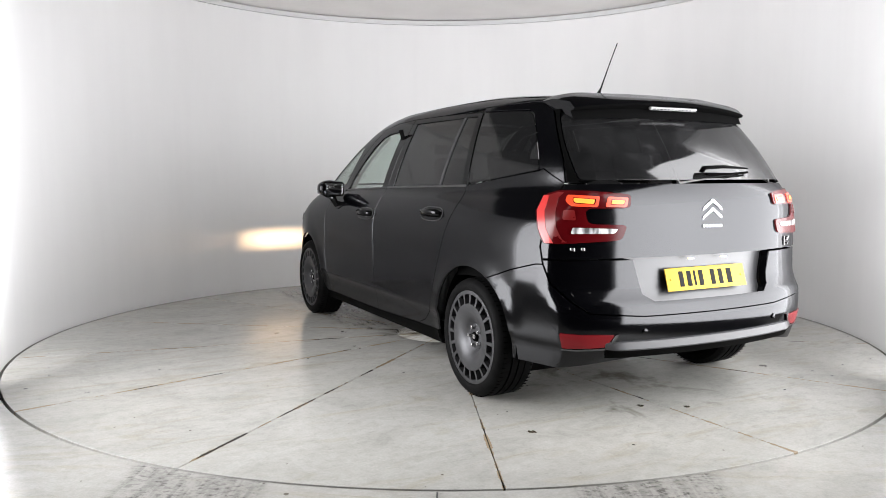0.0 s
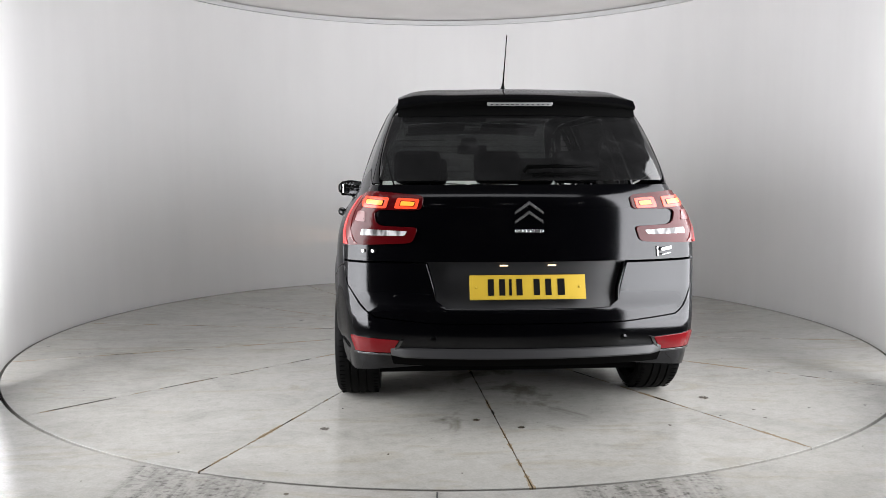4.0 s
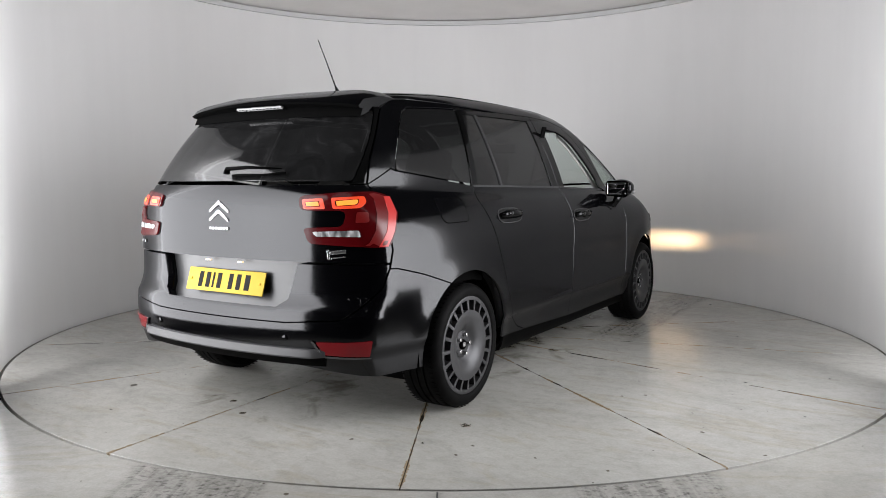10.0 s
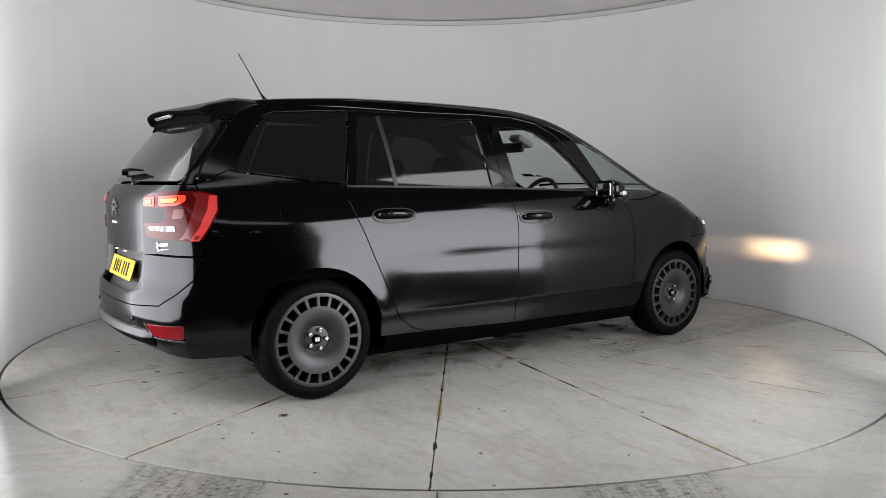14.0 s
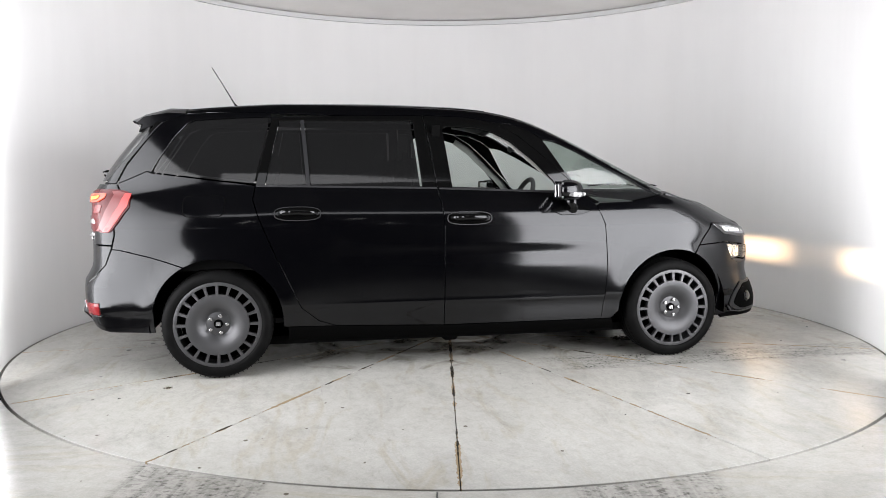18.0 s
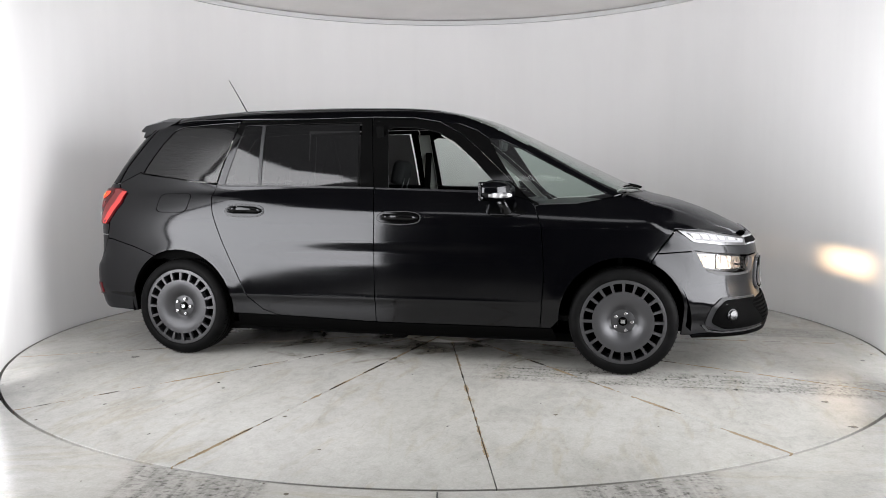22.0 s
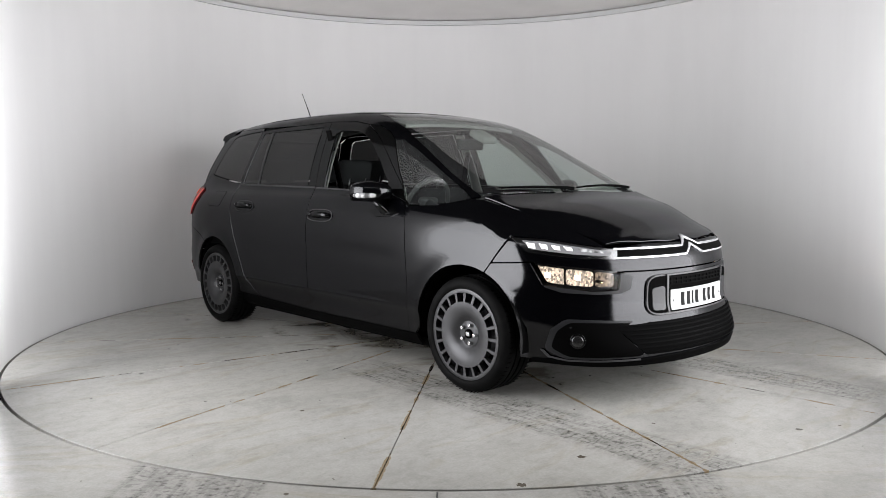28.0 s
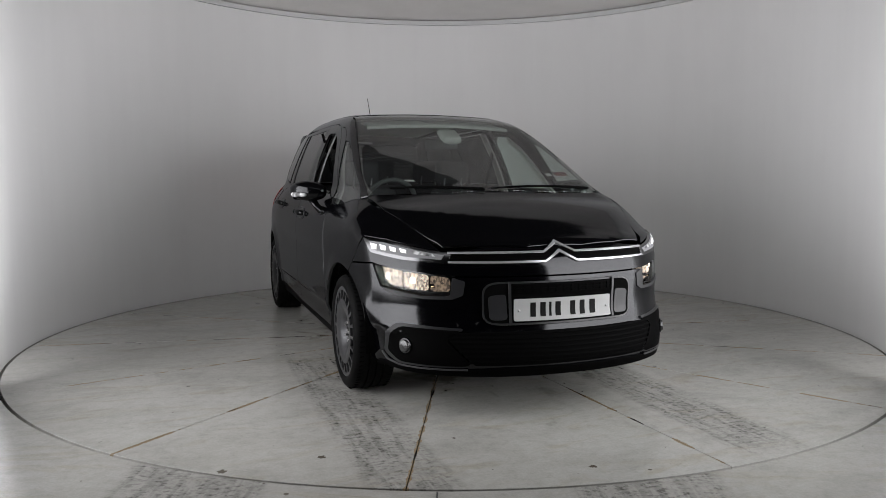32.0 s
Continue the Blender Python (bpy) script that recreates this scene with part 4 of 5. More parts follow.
for left in (False, True):
    drl = panel("daytime_lamp", [(1.584, 0.857), (1.647, 0.785), (1.781, 0.76), (1.938, 0.748), (1.945, 0.80), (1.84, 0.82), (1.704, 0.851)], CHROME, car, left=left, off=0.005, lip=0.02, corner=0.01, label="slim daytime running lamp in a chrome frame")
    panel("lamp_insert", [(1.622, 0.844), (1.662, 0.797), (1.80, 0.774), (1.915, 0.765), (1.925, 0.79), (1.82, 0.812), (1.70, 0.840)], LAMP_GREY, drl, left=left, off=0.007)
    for a, b, lo, hi in ((1.637, 1.675, 0.803, 0.836), (1.680, 1.715, 0.800, 0.831), (1.720, 1.755, 0.796, 0.824), (1.760, 1.795, 0.792, 0.817)):
        panel("light_segment", [(a, hi), (b, hi - 0.008), (b + 0.004, lo - 0.004), (a + 0.014, lo)], DAY_GLOW, drl, left=left, off=0.010, lip=0.004, step=0.02)
    panel("light_segment", [(1.805, 0.808), (1.885, 0.795), (1.90, 0.778), (1.82, 0.787)], CLEAR_LENS, drl, left=left, off=0.009, lip=0.003, step=0.02)
    sx = -1 if left else 1
    head = panel("headlamp", [(1.664, 0.732), (1.69, 0.724), (1.945, 0.686), (1.943, 0.604), (1.854, 0.602), (1.704, 0.631)], LENS, car, left=left, off=-0.002, lip=0.003, corner=0.015, label="lit headlamp with a clear lens")
    head.visible_shadow = False
    panel("reflector_bowl", [(1.655, 0.745), (1.69, 0.735), (1.955, 0.70), (1.955, 0.59), (1.854, 0.585), (1.69, 0.615)], LAMP_BOWL, head, left=left, off=-0.050, lip=0.003)
    panel("lit_reflector", [(1.672, 0.724), (1.771, 0.711), (1.771, 0.619), (1.708, 0.632)], WARM_BOWL, head, left=left, off=-0.042, lip=0.004, corner=0.012)
    panel("lit_reflector", [(1.771, 0.711), (1.868, 0.697), (1.868, 0.609), (1.771, 0.619)], WARM_BOWL, head, left=left, off=-0.040, lip=0.004, corner=0.02)
    panel("side_reflector", [(1.868, 0.697), (1.940, 0.686), (1.940, 0.608), (1.868, 0.609)], WARM_DIM, head, left=left, off=-0.042, lip=0.004, corner=0.02)
    for a0, z0 in ((1.712, 0.672), (1.812, 0.662)):
        panel("lamp_cap", [(a0 - 0.014, z0 - 0.018), (a0 + 0.014, z0 - 0.019), (a0 + 0.014, z0 + 0.018), (a0 - 0.014, z0 + 0.019)], HEAD_GLOW, head, left=left, off=-0.030, lip=0.006, corner=0.010, step=0.02)
    # beam lamp: a bulb behind a slit
    px, py, pz = 0.605 * sx, 2.096, 0.640
    tilt = pose(px, py, pz, -6.5, 0, -7 * sx)
    w, h, d = 0.015, 0.0028, 0.026
    bm = bmesh.new()
    for k, (x, z, ww, hh) in enumerate(((0, h / 2 + 0.002, w + 0.01, 0.003), (0, -h / 2 - 0.002, w + 0.01, 0.003), (w / 2 + 0.002, 0, 0.003, h), (-w / 2 - 0.002, 0, 0.003, h))):
        bmesh.ops.create_cube(bm, size=1, matrix=tilt @ pose(x, -d / 2, z) @ Matrix.Diagonal((ww, d, hh, 1)))
    bmesh.ops.create_cube(bm, size=1, matrix=tilt @ pose(0, -d - 0.004, 0) @ Matrix.Diagonal((w + 0.01, 0.003, h + 0.01, 1)))
    part("beam_shield", bm, BLACK, head, smooth=False)
    from_lists("bulb", [tilt @ Vector((x * 0.0045, -d + 0.002, z * 0.0013)) for x, z in ((1, -1), (-1, -1), (-1, 1), (1, 1))], [(0, 1, 2, 3)], BULB, head, smooth=False)
    panel("headlamp_surround", [(1.946, 0.690), (1.992, 0.672), (1.985, 0.600), (1.95, 0.580), (1.869, 0.577), (1.76, 0.586), (1.70, 0.615), (1.704, 0.626), (1.854, 0.597), (1.940, 0.600)], SATIN, car, left=left, off=0.004, corner=0.01)
    pod = panel("fog_lamp_pod", [(1.705, 0.30), (1.725, 0.41), (1.77, 0.462), (1.985, 0.449), (1.985, 0.435), (1.93, 0.40), (2.015, 0.285), (2.0, 0.268), (1.77, 0.257)], POD, car, left=left, off=0.008, corner=0.02)
    panel("pod_hollow", [(1.727, 0.312), (1.744, 0.403), (1.785, 0.445), (1.986, 0.437), (1.936, 0.40), (2.014, 0.288), (1.995, 0.275), (1.782, 0.270)], GRILLE, pod, left=left, off=0.0105, corner=0.02, lip=0.004)
    c = belt(1.81, 0.353)
    n = Vector(tuple(float(v) for v in normal(c)))
    m = Matrix.Translation((float(c[0]) * sx, float(c[1]), 0.353)) @ Vector((n.x * sx, n.y, n.z)).to_track_quat("Z", "Y").to_matrix().to_4x4()
    part("fog_lamp", tube(0.034, 0.028, 0.028, m @ pose(0, 0, 0.012), 28, 0.004), LAMP_BOWL, pod, "round clear fog lamp")
    part("fog_ring", tube(0.038, 0.038, 0.016, m @ pose(0, 0, 0.008), 28, 0.002), GLOSS, pod)
    panel("lip_line", [(1.695, 0.298), (1.72, 0.262), (1.78, 0.250), (2.0, 0.258), (2.0, 0.265), (1.78, 0.257), (1.728, 0.268), (1.703, 0.30)], VALANCE, car, left=left, off=0.012, gap=0.0, lip=0.006)

ring = panel("plate_surround", mirrored([(2.036, 0.458), (2.036, 0.670)], 2.3), SURROUND, car, off=0.012, corner=0.06)
panel("surround_inside", mirrored([(2.042, 0.466), (2.042, 0.662)], 2.3), BLACK, ring, off=0.0145, corner=0.05, lip=0.004)
for left in (False, True):
    panel("surround_pod", [(2.052, 0.605), (2.112, 0.615), (2.118, 0.480), (2.058, 0.480)], SATIN, ring, left=left, off=0.020, corner=0.02, lip=0.008)
    panel("surround_post", [(2.116, 0.668), (2.124, 0.668), (2.128, 0.47), (2.120, 0.47)], SURROUND, ring, left=left, off=0.022, lip=0.008, gap=0.0)
for z in (0.613, 0.632, 0.651):
    panel("grille_slat", mirrored([(2.125, z - 0.003), (2.125, z + 0.003)], 2.3), GRILLE, ring, off=0.020, gap=0.0, lip=0.008)
for k in range(13):
    s = 2.14 + k * (2.46 - 2.14) / 12
    panel("grille_post", [(s - 0.003, 0.612), (s + 0.003, 0.612), (s + 0.003, 0.652), (s - 0.003, 0.652)], GRILLE, ring, off=0.019, gap=0.0, lip=0.006)
low = panel("lower_grille", mirrored([(2.02, 0.278), (1.932, 0.40), (1.945, 0.424), (2.05, 0.436)], 2.3), BLACK, car, off=0.005, lip=0.012)
for k in range(7):
    z = 0.296 + k * 0.021
    edge = 2.015 - (z - 0.285) * 0.66
    panel("grille_slat", mirrored([(edge, z - 0.004), (edge - 0.003, z + 0.004)], 2.3), GRILLE, low, off=0.012, gap=0.0, lip=0.012, step=0.06)
panel("front_lip", mirrored([(1.66, 0.226), (1.66, 0.245), (1.74, 0.252), (2.0, 0.262), (2.1, 0.270)], 2.3), GRILLE, car, off=0.010, lip=0.02)

# plates at the tail and the nose


def number_plate(mat, m, name="number_plate"):
    ob = part(name, box(0.520, 0.006, 0.111, m, 0.002), mat, car, "yellow reflective plate with a row of black bars")
    for k, x in enumerate((-0.165, -0.115, -0.078, -0.038, 0.040, 0.092, 0.150)):
        wide = 0.012 if k == 2 else 0.027 if k != 6 else 0.032
        part("plate_bar", box(wide, 0.002, 0.074, m @ pose(x, -0.0035, 0)), INK, ob, smooth=False)
    for x in (-0.232, 0.232):
        part("plate_screw", tube(0.006, 0.006, 0.003, m @ pose(x, -0.004, 0, 90), 14), mat, ob)
    return ob


number_plate(YELLOW, pose(0, -2.192, 0.672, -17))


def round_nose(x):
    return 2.3 - math.degrees(math.atan2(x, 0.97)) / 90


front_plate = panel("number_plate", [(round_nose(0.26), 0.476), (round_nose(-0.26), 0.476), (round_nose(-0.26), 0.587), (round_nose(0.26), 0.587)], WHITE_PLATE, car, off=0.024, lip=0.006, gap=0.0, corner=0.008, label="white reflective plate with a row of black bars")
for k, x in enumerate((-0.165, -0.115, -0.078, -0.038, 0.040, 0.092, 0.150)):
    wide = 0.006 if k == 2 else 0.0135 if k != 6 else 0.016
    panel("plate_bar", [(round_nose(-x - wide), 0.494), (round_nose(-x + wide), 0.494), (round_nose(-x + wide), 0.569), (round_nose(-x - wide), 0.569)], INK, front_plate, off=0.0255, lip=0.002, gap=0.0)
for x in (-0.235, 0.235):
    part("plate_screw", tube(0.006, 0.006, 0.004, Matrix.Translation(belt(round_nose(x), 0.531, 0.026)) @ pose(0, 0, 0, 90), 14), WHITE_PLATE, front_plate)

# ---- tail details ----


def on_skin(s, z, off, sx=1):
    p = belt(s, z)
    n = normal(p)
    p = p + n * off
    return Vector((float(p[0]) * sx, float(p[1]), float(p[2])))


for left in (False, True):
    lamp = panel("tail_lamp", [(-1.992, 1.079), (-1.86, 1.097), (-1.778, 1.098), (-1.727, 1.078), (-1.706, 1.0), (-1.722, 0.92), (-1.745, 0.850), (-1.962, 0.868), (-1.980, 0.943), (-1.866, 0.949), (-1.858, 1.014), (-1.987, 1.013)], RED_LENS, car, left=left, off=0.009, lip=0.02, corner=0.022, label="red tail lamp lit with two amber-red rings")
    panel("outer_light", [(-1.800, 1.086), (-1.776, 1.089), (-1.734, 1.071), (-1.715, 1.0), (-1.730, 0.92), (-1.752, 0.858), (-1.815, 0.862), (-1.800, 0.88), (-1.785, 0.93), (-1.780, 1.0), (-1.784, 1.06)], RED_DIM, lamp, left=left, off=0.0105, lip=0.003, label="softly lit outer curve")
    panel("glow_line", [(-1.726, 1.068), (-1.715, 1.0), (-1.731, 0.92), (-1.752, 0.858), (-1.775, 0.859), (-1.754, 0.92), (-1.742, 1.0), (-1.748, 1.070)], RED_GLOW, lamp, left=left, off=0.0125, lip=0.004, gap=0.0)
    for ring_out, ring_in in (([(-1.982, 1.064), (-1.915, 1.070), (-1.907, 1.020), (-1.975, 1.018)], [(-1.970, 1.052), (-1.927, 1.056), (-1.923, 1.033), (-1.965, 1.031)]),
                              ([(-1.898, 1.071), (-1.806, 1.076), (-1.800, 1.045), (-1.818, 1.022), (-1.892, 1.020)], [(-1.884, 1.057), (-1.824, 1.061), (-1.823, 1.046), (-1.830, 1.036), (-1.880, 1.034)])):
        panel("light_ring", ring_out, TAIL_GLOW, lamp, left=left, off=0.0115, lip=0.004, corner=0.01, step=0.02)
        middle = [sum(p[k] for p in ring_in) / len(ring_in) for k in (0, 1)]
        panel("ring_gap", [(middle[0] + (a - middle[0]) * 1.10, middle[1] + (b - middle[1]) * 1.22) for a, b in ring_in], RED_DARK, lamp, left=left, off=0.0125, lip=0.003, corner=0.006, step=0.02)
        panel("light_core", ring_in, TAIL_CORE, lamp, left=left, off=0.0135, lip=0.003, corner=0.006, step=0.02)
    panel("red_light", [(-1.832, 1.012), (-1.797, 1.010), (-1.795, 0.962), (-1.836, 0.960)], RED_DIM, lamp, left=left, off=0.0105, lip=0.004, corner=0.01)
    panel("reverse_lens", [(-1.952, 0.926), (-1.822, 0.935), (-1.816, 0.900), (-1.94, 0.900)], CLEAR_LENS, lamp, left=left, off=0.0115, lip=0.004, corner=0.008)
    fog = panel("fog_reflector", [(-1.944, 0.444), (-1.793, 0.452), (-1.80, 0.376), (-1.918, 0.383)], REFLECTOR, car, left=left, off=0.006, corner=0.008)
    panel("chrome_edge", [(-1.952, 0.446), (-1.944, 0.444), (-1.919, 0.382), (-1.80, 0.375), (-1.80, 0.368), (-1.924, 0.374)], CHROME, fog, left=left, off=0.009, gap=0.0, lip=0.006)
    p = on_skin(-2.03, 0.452, 0.003, -1 if left else 1)
    part("parking_sensor", tube(0.013, 0.013, 0.004, Matrix.Translation(p) @ pose(0, 0, 0, 90, 0, -12 if left else 12), 24, 0.001), GLOSS, bumper)


def moulding(name, ends, profile, mat, parent, label="", steps=40):
    """A bar along the skin between two ends, its section given by (height, stand-off) pairs."""
    verts, n = [], len(profile)
    for i in range(steps + 1):
        w = ends[0] + (ends[1] - ends[0]) * i / steps
        taper = min(1.0, i / 2, (steps - i) / 2)
        verts += [on_skin(w, z, off * (0.35 + 0.65 * taper)) for z, off in profile]
    faces = [(i * n + k, i * n + k + 1, (i + 1) * n + k + 1, (i + 1) * n + k) for i in range(steps) for k in range(n - 1)]
    faces += [tuple(range(n))[::-1], tuple(steps * n + k for k in range(n))]
    ob = from_lists(name, verts, faces, mat, parent, label)
    ob.data.set_sharp_from_angle(angle=0.5)
    return ob


# one bar: upturned face greyer, downturned foot black, light and shade put into colour
moulding("valance", (-2.685, -1.915), [(0.410, -0.004), (0.408, 0.010), (0.382, 0.030), (0.376, 0.030)], VALANCE, car, "grey plastic strip along the lower bumper")
moulding("valance_shaded_foot", (-2.685, -1.915), [(0.376, 0.030), (0.350, 0.016), (0.330, 0.004), (0.318, -0.03)], GRILLE, car)
panel("under_lip", mirrored([(-1.72, 0.268), (-1.80, 0.30), (-2.1, 0.335)], -2.3) + [(-2.5, 0.275), (-2.1, 0.275)], BLACK, car, off=-0.06, lip=0.01)
for s in (-2.375, -2.225):
    p = on_skin(s, 0.770, -0.022)
    part("plate_lamp", box(0.036, 0.012, 0.006, Matrix.Translation(p), 0.002), glowing("plate_lamp_glow", (1.0, 0.7, 0.4), 1.6) if s < -2.3 else bpy.data.materials["plate_lamp_glow"], gate)


def chevron(z, name, parent):
    y = float(belt(-2.3, z)[1]) - 0.006
    w, h, t = 0.062, 0.056, 0.0125
    shape = [(-w, z), (-w, z + t), (0, z + h), (w, z + t), (w, z), (0, z + h - t * 1.25)]
    bm = bmesh.new()
    f = bm.faces.new([bm.verts.new((x, y, q)) for x, q in shape])
    g = bmesh.ops.extrude_face_region(bm, geom=[f])
    bmesh.ops.translate(bm, verts=[v for v in g["geom"] if isinstance(v, bmesh.types.BMVert)], vec=(0, 0.014, 0))
    bmesh.ops.recalc_face_normals(bm, faces=bm.faces)
    bmesh.ops.bevel(bm, geom=[e for e in bm.edges if all(abs(v.co.y - y) < 1e-5 for v in e.verts)], offset=0.003, segments=2, affect="EDGES")
    return part(name, bm, BADGE, parent, "silver chevron badge", smooth=False)


chevron(0.999, "chevron_badge", gate)
chevron(0.958, "chevron_badge", gate)
for k in range(7):
    p = on_skin(-2.3 + (k - 3) * 0.0128, 0.925, 0.003)
    part("badge_bar", box(0.0135, 0.006, 0.014, Matrix.Translation(p), 0.002), BADGE, gate)
for s, wide in ((-2.775, 0.026), (-2.748, 0.024)):
    p = on_skin(s, 0.832, 0.003)
    part("badge_bar", box(wide * 0.8, 0.006, 0.015, Matrix.Translation(p) @ pose(0, 0, 0, 0, 0, -38), 0.003), BADGE, gate)
for s, z, wide, high in ((-1.875, 0.836, 0.085, 0.016), (-1.905, 0.824, 0.010, 0.045), (-1.875, 0.812, 0.075, 0.005)):
    p = on_skin(s, z, 0.003)
    part("badge_bar", box(wide, 0.006, high, Matrix.Translation(p) @ pose(0, 0, 0, 0, -6, 33), 0.002), BADGE, gate)

# rear wiper
v, f = sweep([on_skin(-2.31, 1.172, 0.02), on_skin(-2.30, 1.185, 0.035), on_skin(-2.20, 1.190, 0.036), on_skin(-2.06, 1.186, 0.03)], [0.018, 0.017, 0.014, 0.006], 10, 0.6)
wiper = from_lists("rear_wiper", v, f, GRILLE, car, "black rear wiper lying across the glass")
v, f = sweep([on_skin(-2.28, 1.166, 0.012), on_skin(-2.16, 1.166, 0.013), on_skin(-2.05, 1.176, 0.012)], 0.006, 6)
from_lists("wiper_blade", v, f, BLACK, wiper)

# heater lines in the rear screen
for k in range(9):
    z = 1.19 + k * 0.029
    edge = -1.86 + 0.32 * (z - 1.145)
    panel("heater_line", mirrored([(edge, z - 0.0011), (edge, z + 0.0011)], -2.3), GRILLE, gate, off=-0.007, lip=0.0005, gap=0.0, step=0.06)

# roof spoiler


def spoiler():
    verts, faces, cols = [], [], 33
    rows = 8
    for i in range(cols):
        x = -0.57 + 1.14 * i / (cols - 1)
        tip_y, tip_z = -1.985 + 0.33 * x * x, 1.532 - 0.085 * x * x - 0.25 * max(0, abs(x) - 0.50) ** 1.5
        hump = 0.005 * math.exp(-((abs(x) - 0.40) / 0.09) ** 2)
        a = above(min(0.56, abs(x)), -1.60)
        root_z = float(a[2]) + 0.004
        b = belt(to_s(-1.80, 0.5) if abs(x) > 0.59 else -FAN - math.degrees(math.atan2(0.58, abs(x) + 1e-6)) / 90, 1.455)
        low_y = -1.925 + 0.17 * x * x + 0.12 * x ** 4
        section = [(-1.60, root_z), (-1.70, 0.72 * root_z + 0.28 * tip_z + 0.018 + hump), (-1.84, 0.3 * root_z + 0.7 * tip_z + 0.012 + 0.4 * hump), (tip_y + 0.012, tip_z + 0.003), (tip_y, tip_z - 0.006), (tip_y + 0.010, tip_z - 0.016), (low_y + 0.012, 1.502 - 0.06 * x * x), (low_y - 0.006, 1.452 - 0.01 * abs(x))]
        verts += [(x, y, z) for y, z in section]
    for i in range(cols - 1):
        for k in range(rows - 1):
            faces.append((i * rows + k, (i + 1) * rows + k, (i + 1) * rows + k + 1, i * rows + k + 1))
    faces += [tuple(range(rows)), tuple((cols - 1) * rows + k for k in range(rows))[::-1]]
    return verts, faces


v, f = spoiler()
spoil = from_lists("spoiler", v, [q for q in f if len(q) > 4 or q[0] % 8 < 4], PAINT, car, "black roof spoiler over the rear screen")
spoil.data.set_sharp_from_angle(angle=0.9)
from_lists("spoiler_underside", v, [q for q in f if len(q) == 4 and q[0] % 8 >= 4], BLACK, spoil, "", False)
stop = part("stop_lamp", box(0.31, 0.020, 0.024, pose(0, -1.937, 1.506, -38), 0.005), STOP_LENS, car, "clear high stop lamp under the spoiler")
for k in range(12):
    part("led", box(0.012, 0.004, 0.008, pose(-0.132 + k * 0.024, -1.946, 1.500, -38)), CHROME, stop, smooth=False)

# aerial
v, f = sweep([(0, -1.335, 1.630), (0, -1.345, 1.648), (0, -1.36, 1.668), (0, -1.43, 1.79), (0, -1.497, 1.90)], [0.016, 0.010, 0.0045, 0.003, 0.0025], 10)
from_lists("aerial", v, f, GLOSS, car, "thin black roof aerial")

# ---- sides: mirrors, handles, fuel flap ----
for left in (False, True):
    sx = -1 if left else 1
    bm = bmesh.new()
    bmesh.ops.create_uvsphere(bm, u_segments=28, v_segments=16, radius=1.0)
    for v in bm.verts:
        x, y, z = v.co
        sq = lambda a, p: math.copysign(abs(a) ** p, a)
        y = sq(y, 0.8) * (0.100 if y > 0 else 0.055)
        x, z = sq(x, 0.75) * 0.108, sq(z, 0.8) * (0.068 if z > 0 else 0.060) * (1 - 0.25 * max(0, x))
        v.co = ((0.945 + x) * sx, 0.675 + y - 0.38 * x, 1.078 + z + 0.10 * x * (z > 0))
    mirror = part("door_mirror", bm, PAINT, car, "black door mirror with a white indicator")
    part("mirror_back", box(0.175, 0.012, 0.112, pose(0.945 * sx, 0.618, 1.080, 0, 0, -11 * sx), 0.02, 3), GLOSS, mirror)
    part("mirror_glass", box(0.150, 0.008, 0.092, pose(0.943 * sx, 0.612, 1.080, 0, 0, -11 * sx), 0.012, 3), MIRROR, mirror)
    pts = [((0.962 + 0.083 * math.sin(t)) * sx, 0.675 + 0.105 * math.cos(t) - 0.36 * 0.09 * math.sin(t), 1.058) for t in (0.15, 0.5, 0.85, 1.2, 1.5)]
    v, f = sweep(pts, [0.008, 0.012, 0.014, 0.014, 0.008], 8, 1.2)
    from_lists("indicator", v, f, CLEAR_LENS, mirror, "clear indicator strip")
    v, f = sweep([(0.93 * sx, 0.70, 1.03), (0.90 * sx, 0.725, 0.985), (0.875 * sx, 0.73, 0.955), (0.858 * sx, 0.73, 0.945)], [0.034, 0.030, 0.034, 0.05], 12, 0.7)
    from_lists("mirror_arm", v, f, GLOSS, mirror)
    panel("mirror_foot", [(0.58, 0.955), (0.66, 0.985), (0.80, 0.985), (0.87, 0.955), (0.80, 0.930), (0.66, 0.925)], GLOSS, car, left=left, off=0.007, corner=0.02)
    for a, b, z, door in ((-1.085, -0.825, 0.953, "rear"), (-0.062, 0.205, 0.916, "front")):
        mid, half = (a + b) / 2, (b - a) / 2
        oval = [(mid + half * math.copysign(abs(math.cos(t)) ** 0.7, math.cos(t)), z + 0.036 * math.copysign(abs(math.sin(t)) ** 0.7, math.sin(t))) for t in [2 * math.pi * k / 24 for k in range(24)]]
        panel("handle_rim", [(mid + (p - mid) * 1.05, z + (q - z) * 1.14) for p, q in oval], SATIN, car, left=left, off=0.004, lip=0.004, gap=0.0)
        cup = panel("handle_cup", oval, GLOSS, car, left=left, off=0.0055, lip=0.003, gap=0.0)
        v, f = sweep([on_skin(a + 0.02, z, 0.004, sx), on_skin(a + 0.05, z + 0.002, 0.026, sx), on_skin(mid, z + 0.003, 0.032, sx), on_skin(b - 0.05, z + 0.001, 0.026, sx), on_skin(b - 0.015, z - 0.001, 0.004, sx)], [0.012, 0.016, 0.016, 0.016, 0.011], 10, 1.25)
        handle = from_lists("door_handle", v, f, GLOSS, car, "gloss black door handle")
        if not left:
            v, f = sweep([on_skin(a + 0.045, z, 0.035, sx), on_skin(a + 0.09, z + 0.002, 0.040, sx)], 0.010, 8, 1.2)
            from_lists("handle_end", v, f, GLOSS, handle)
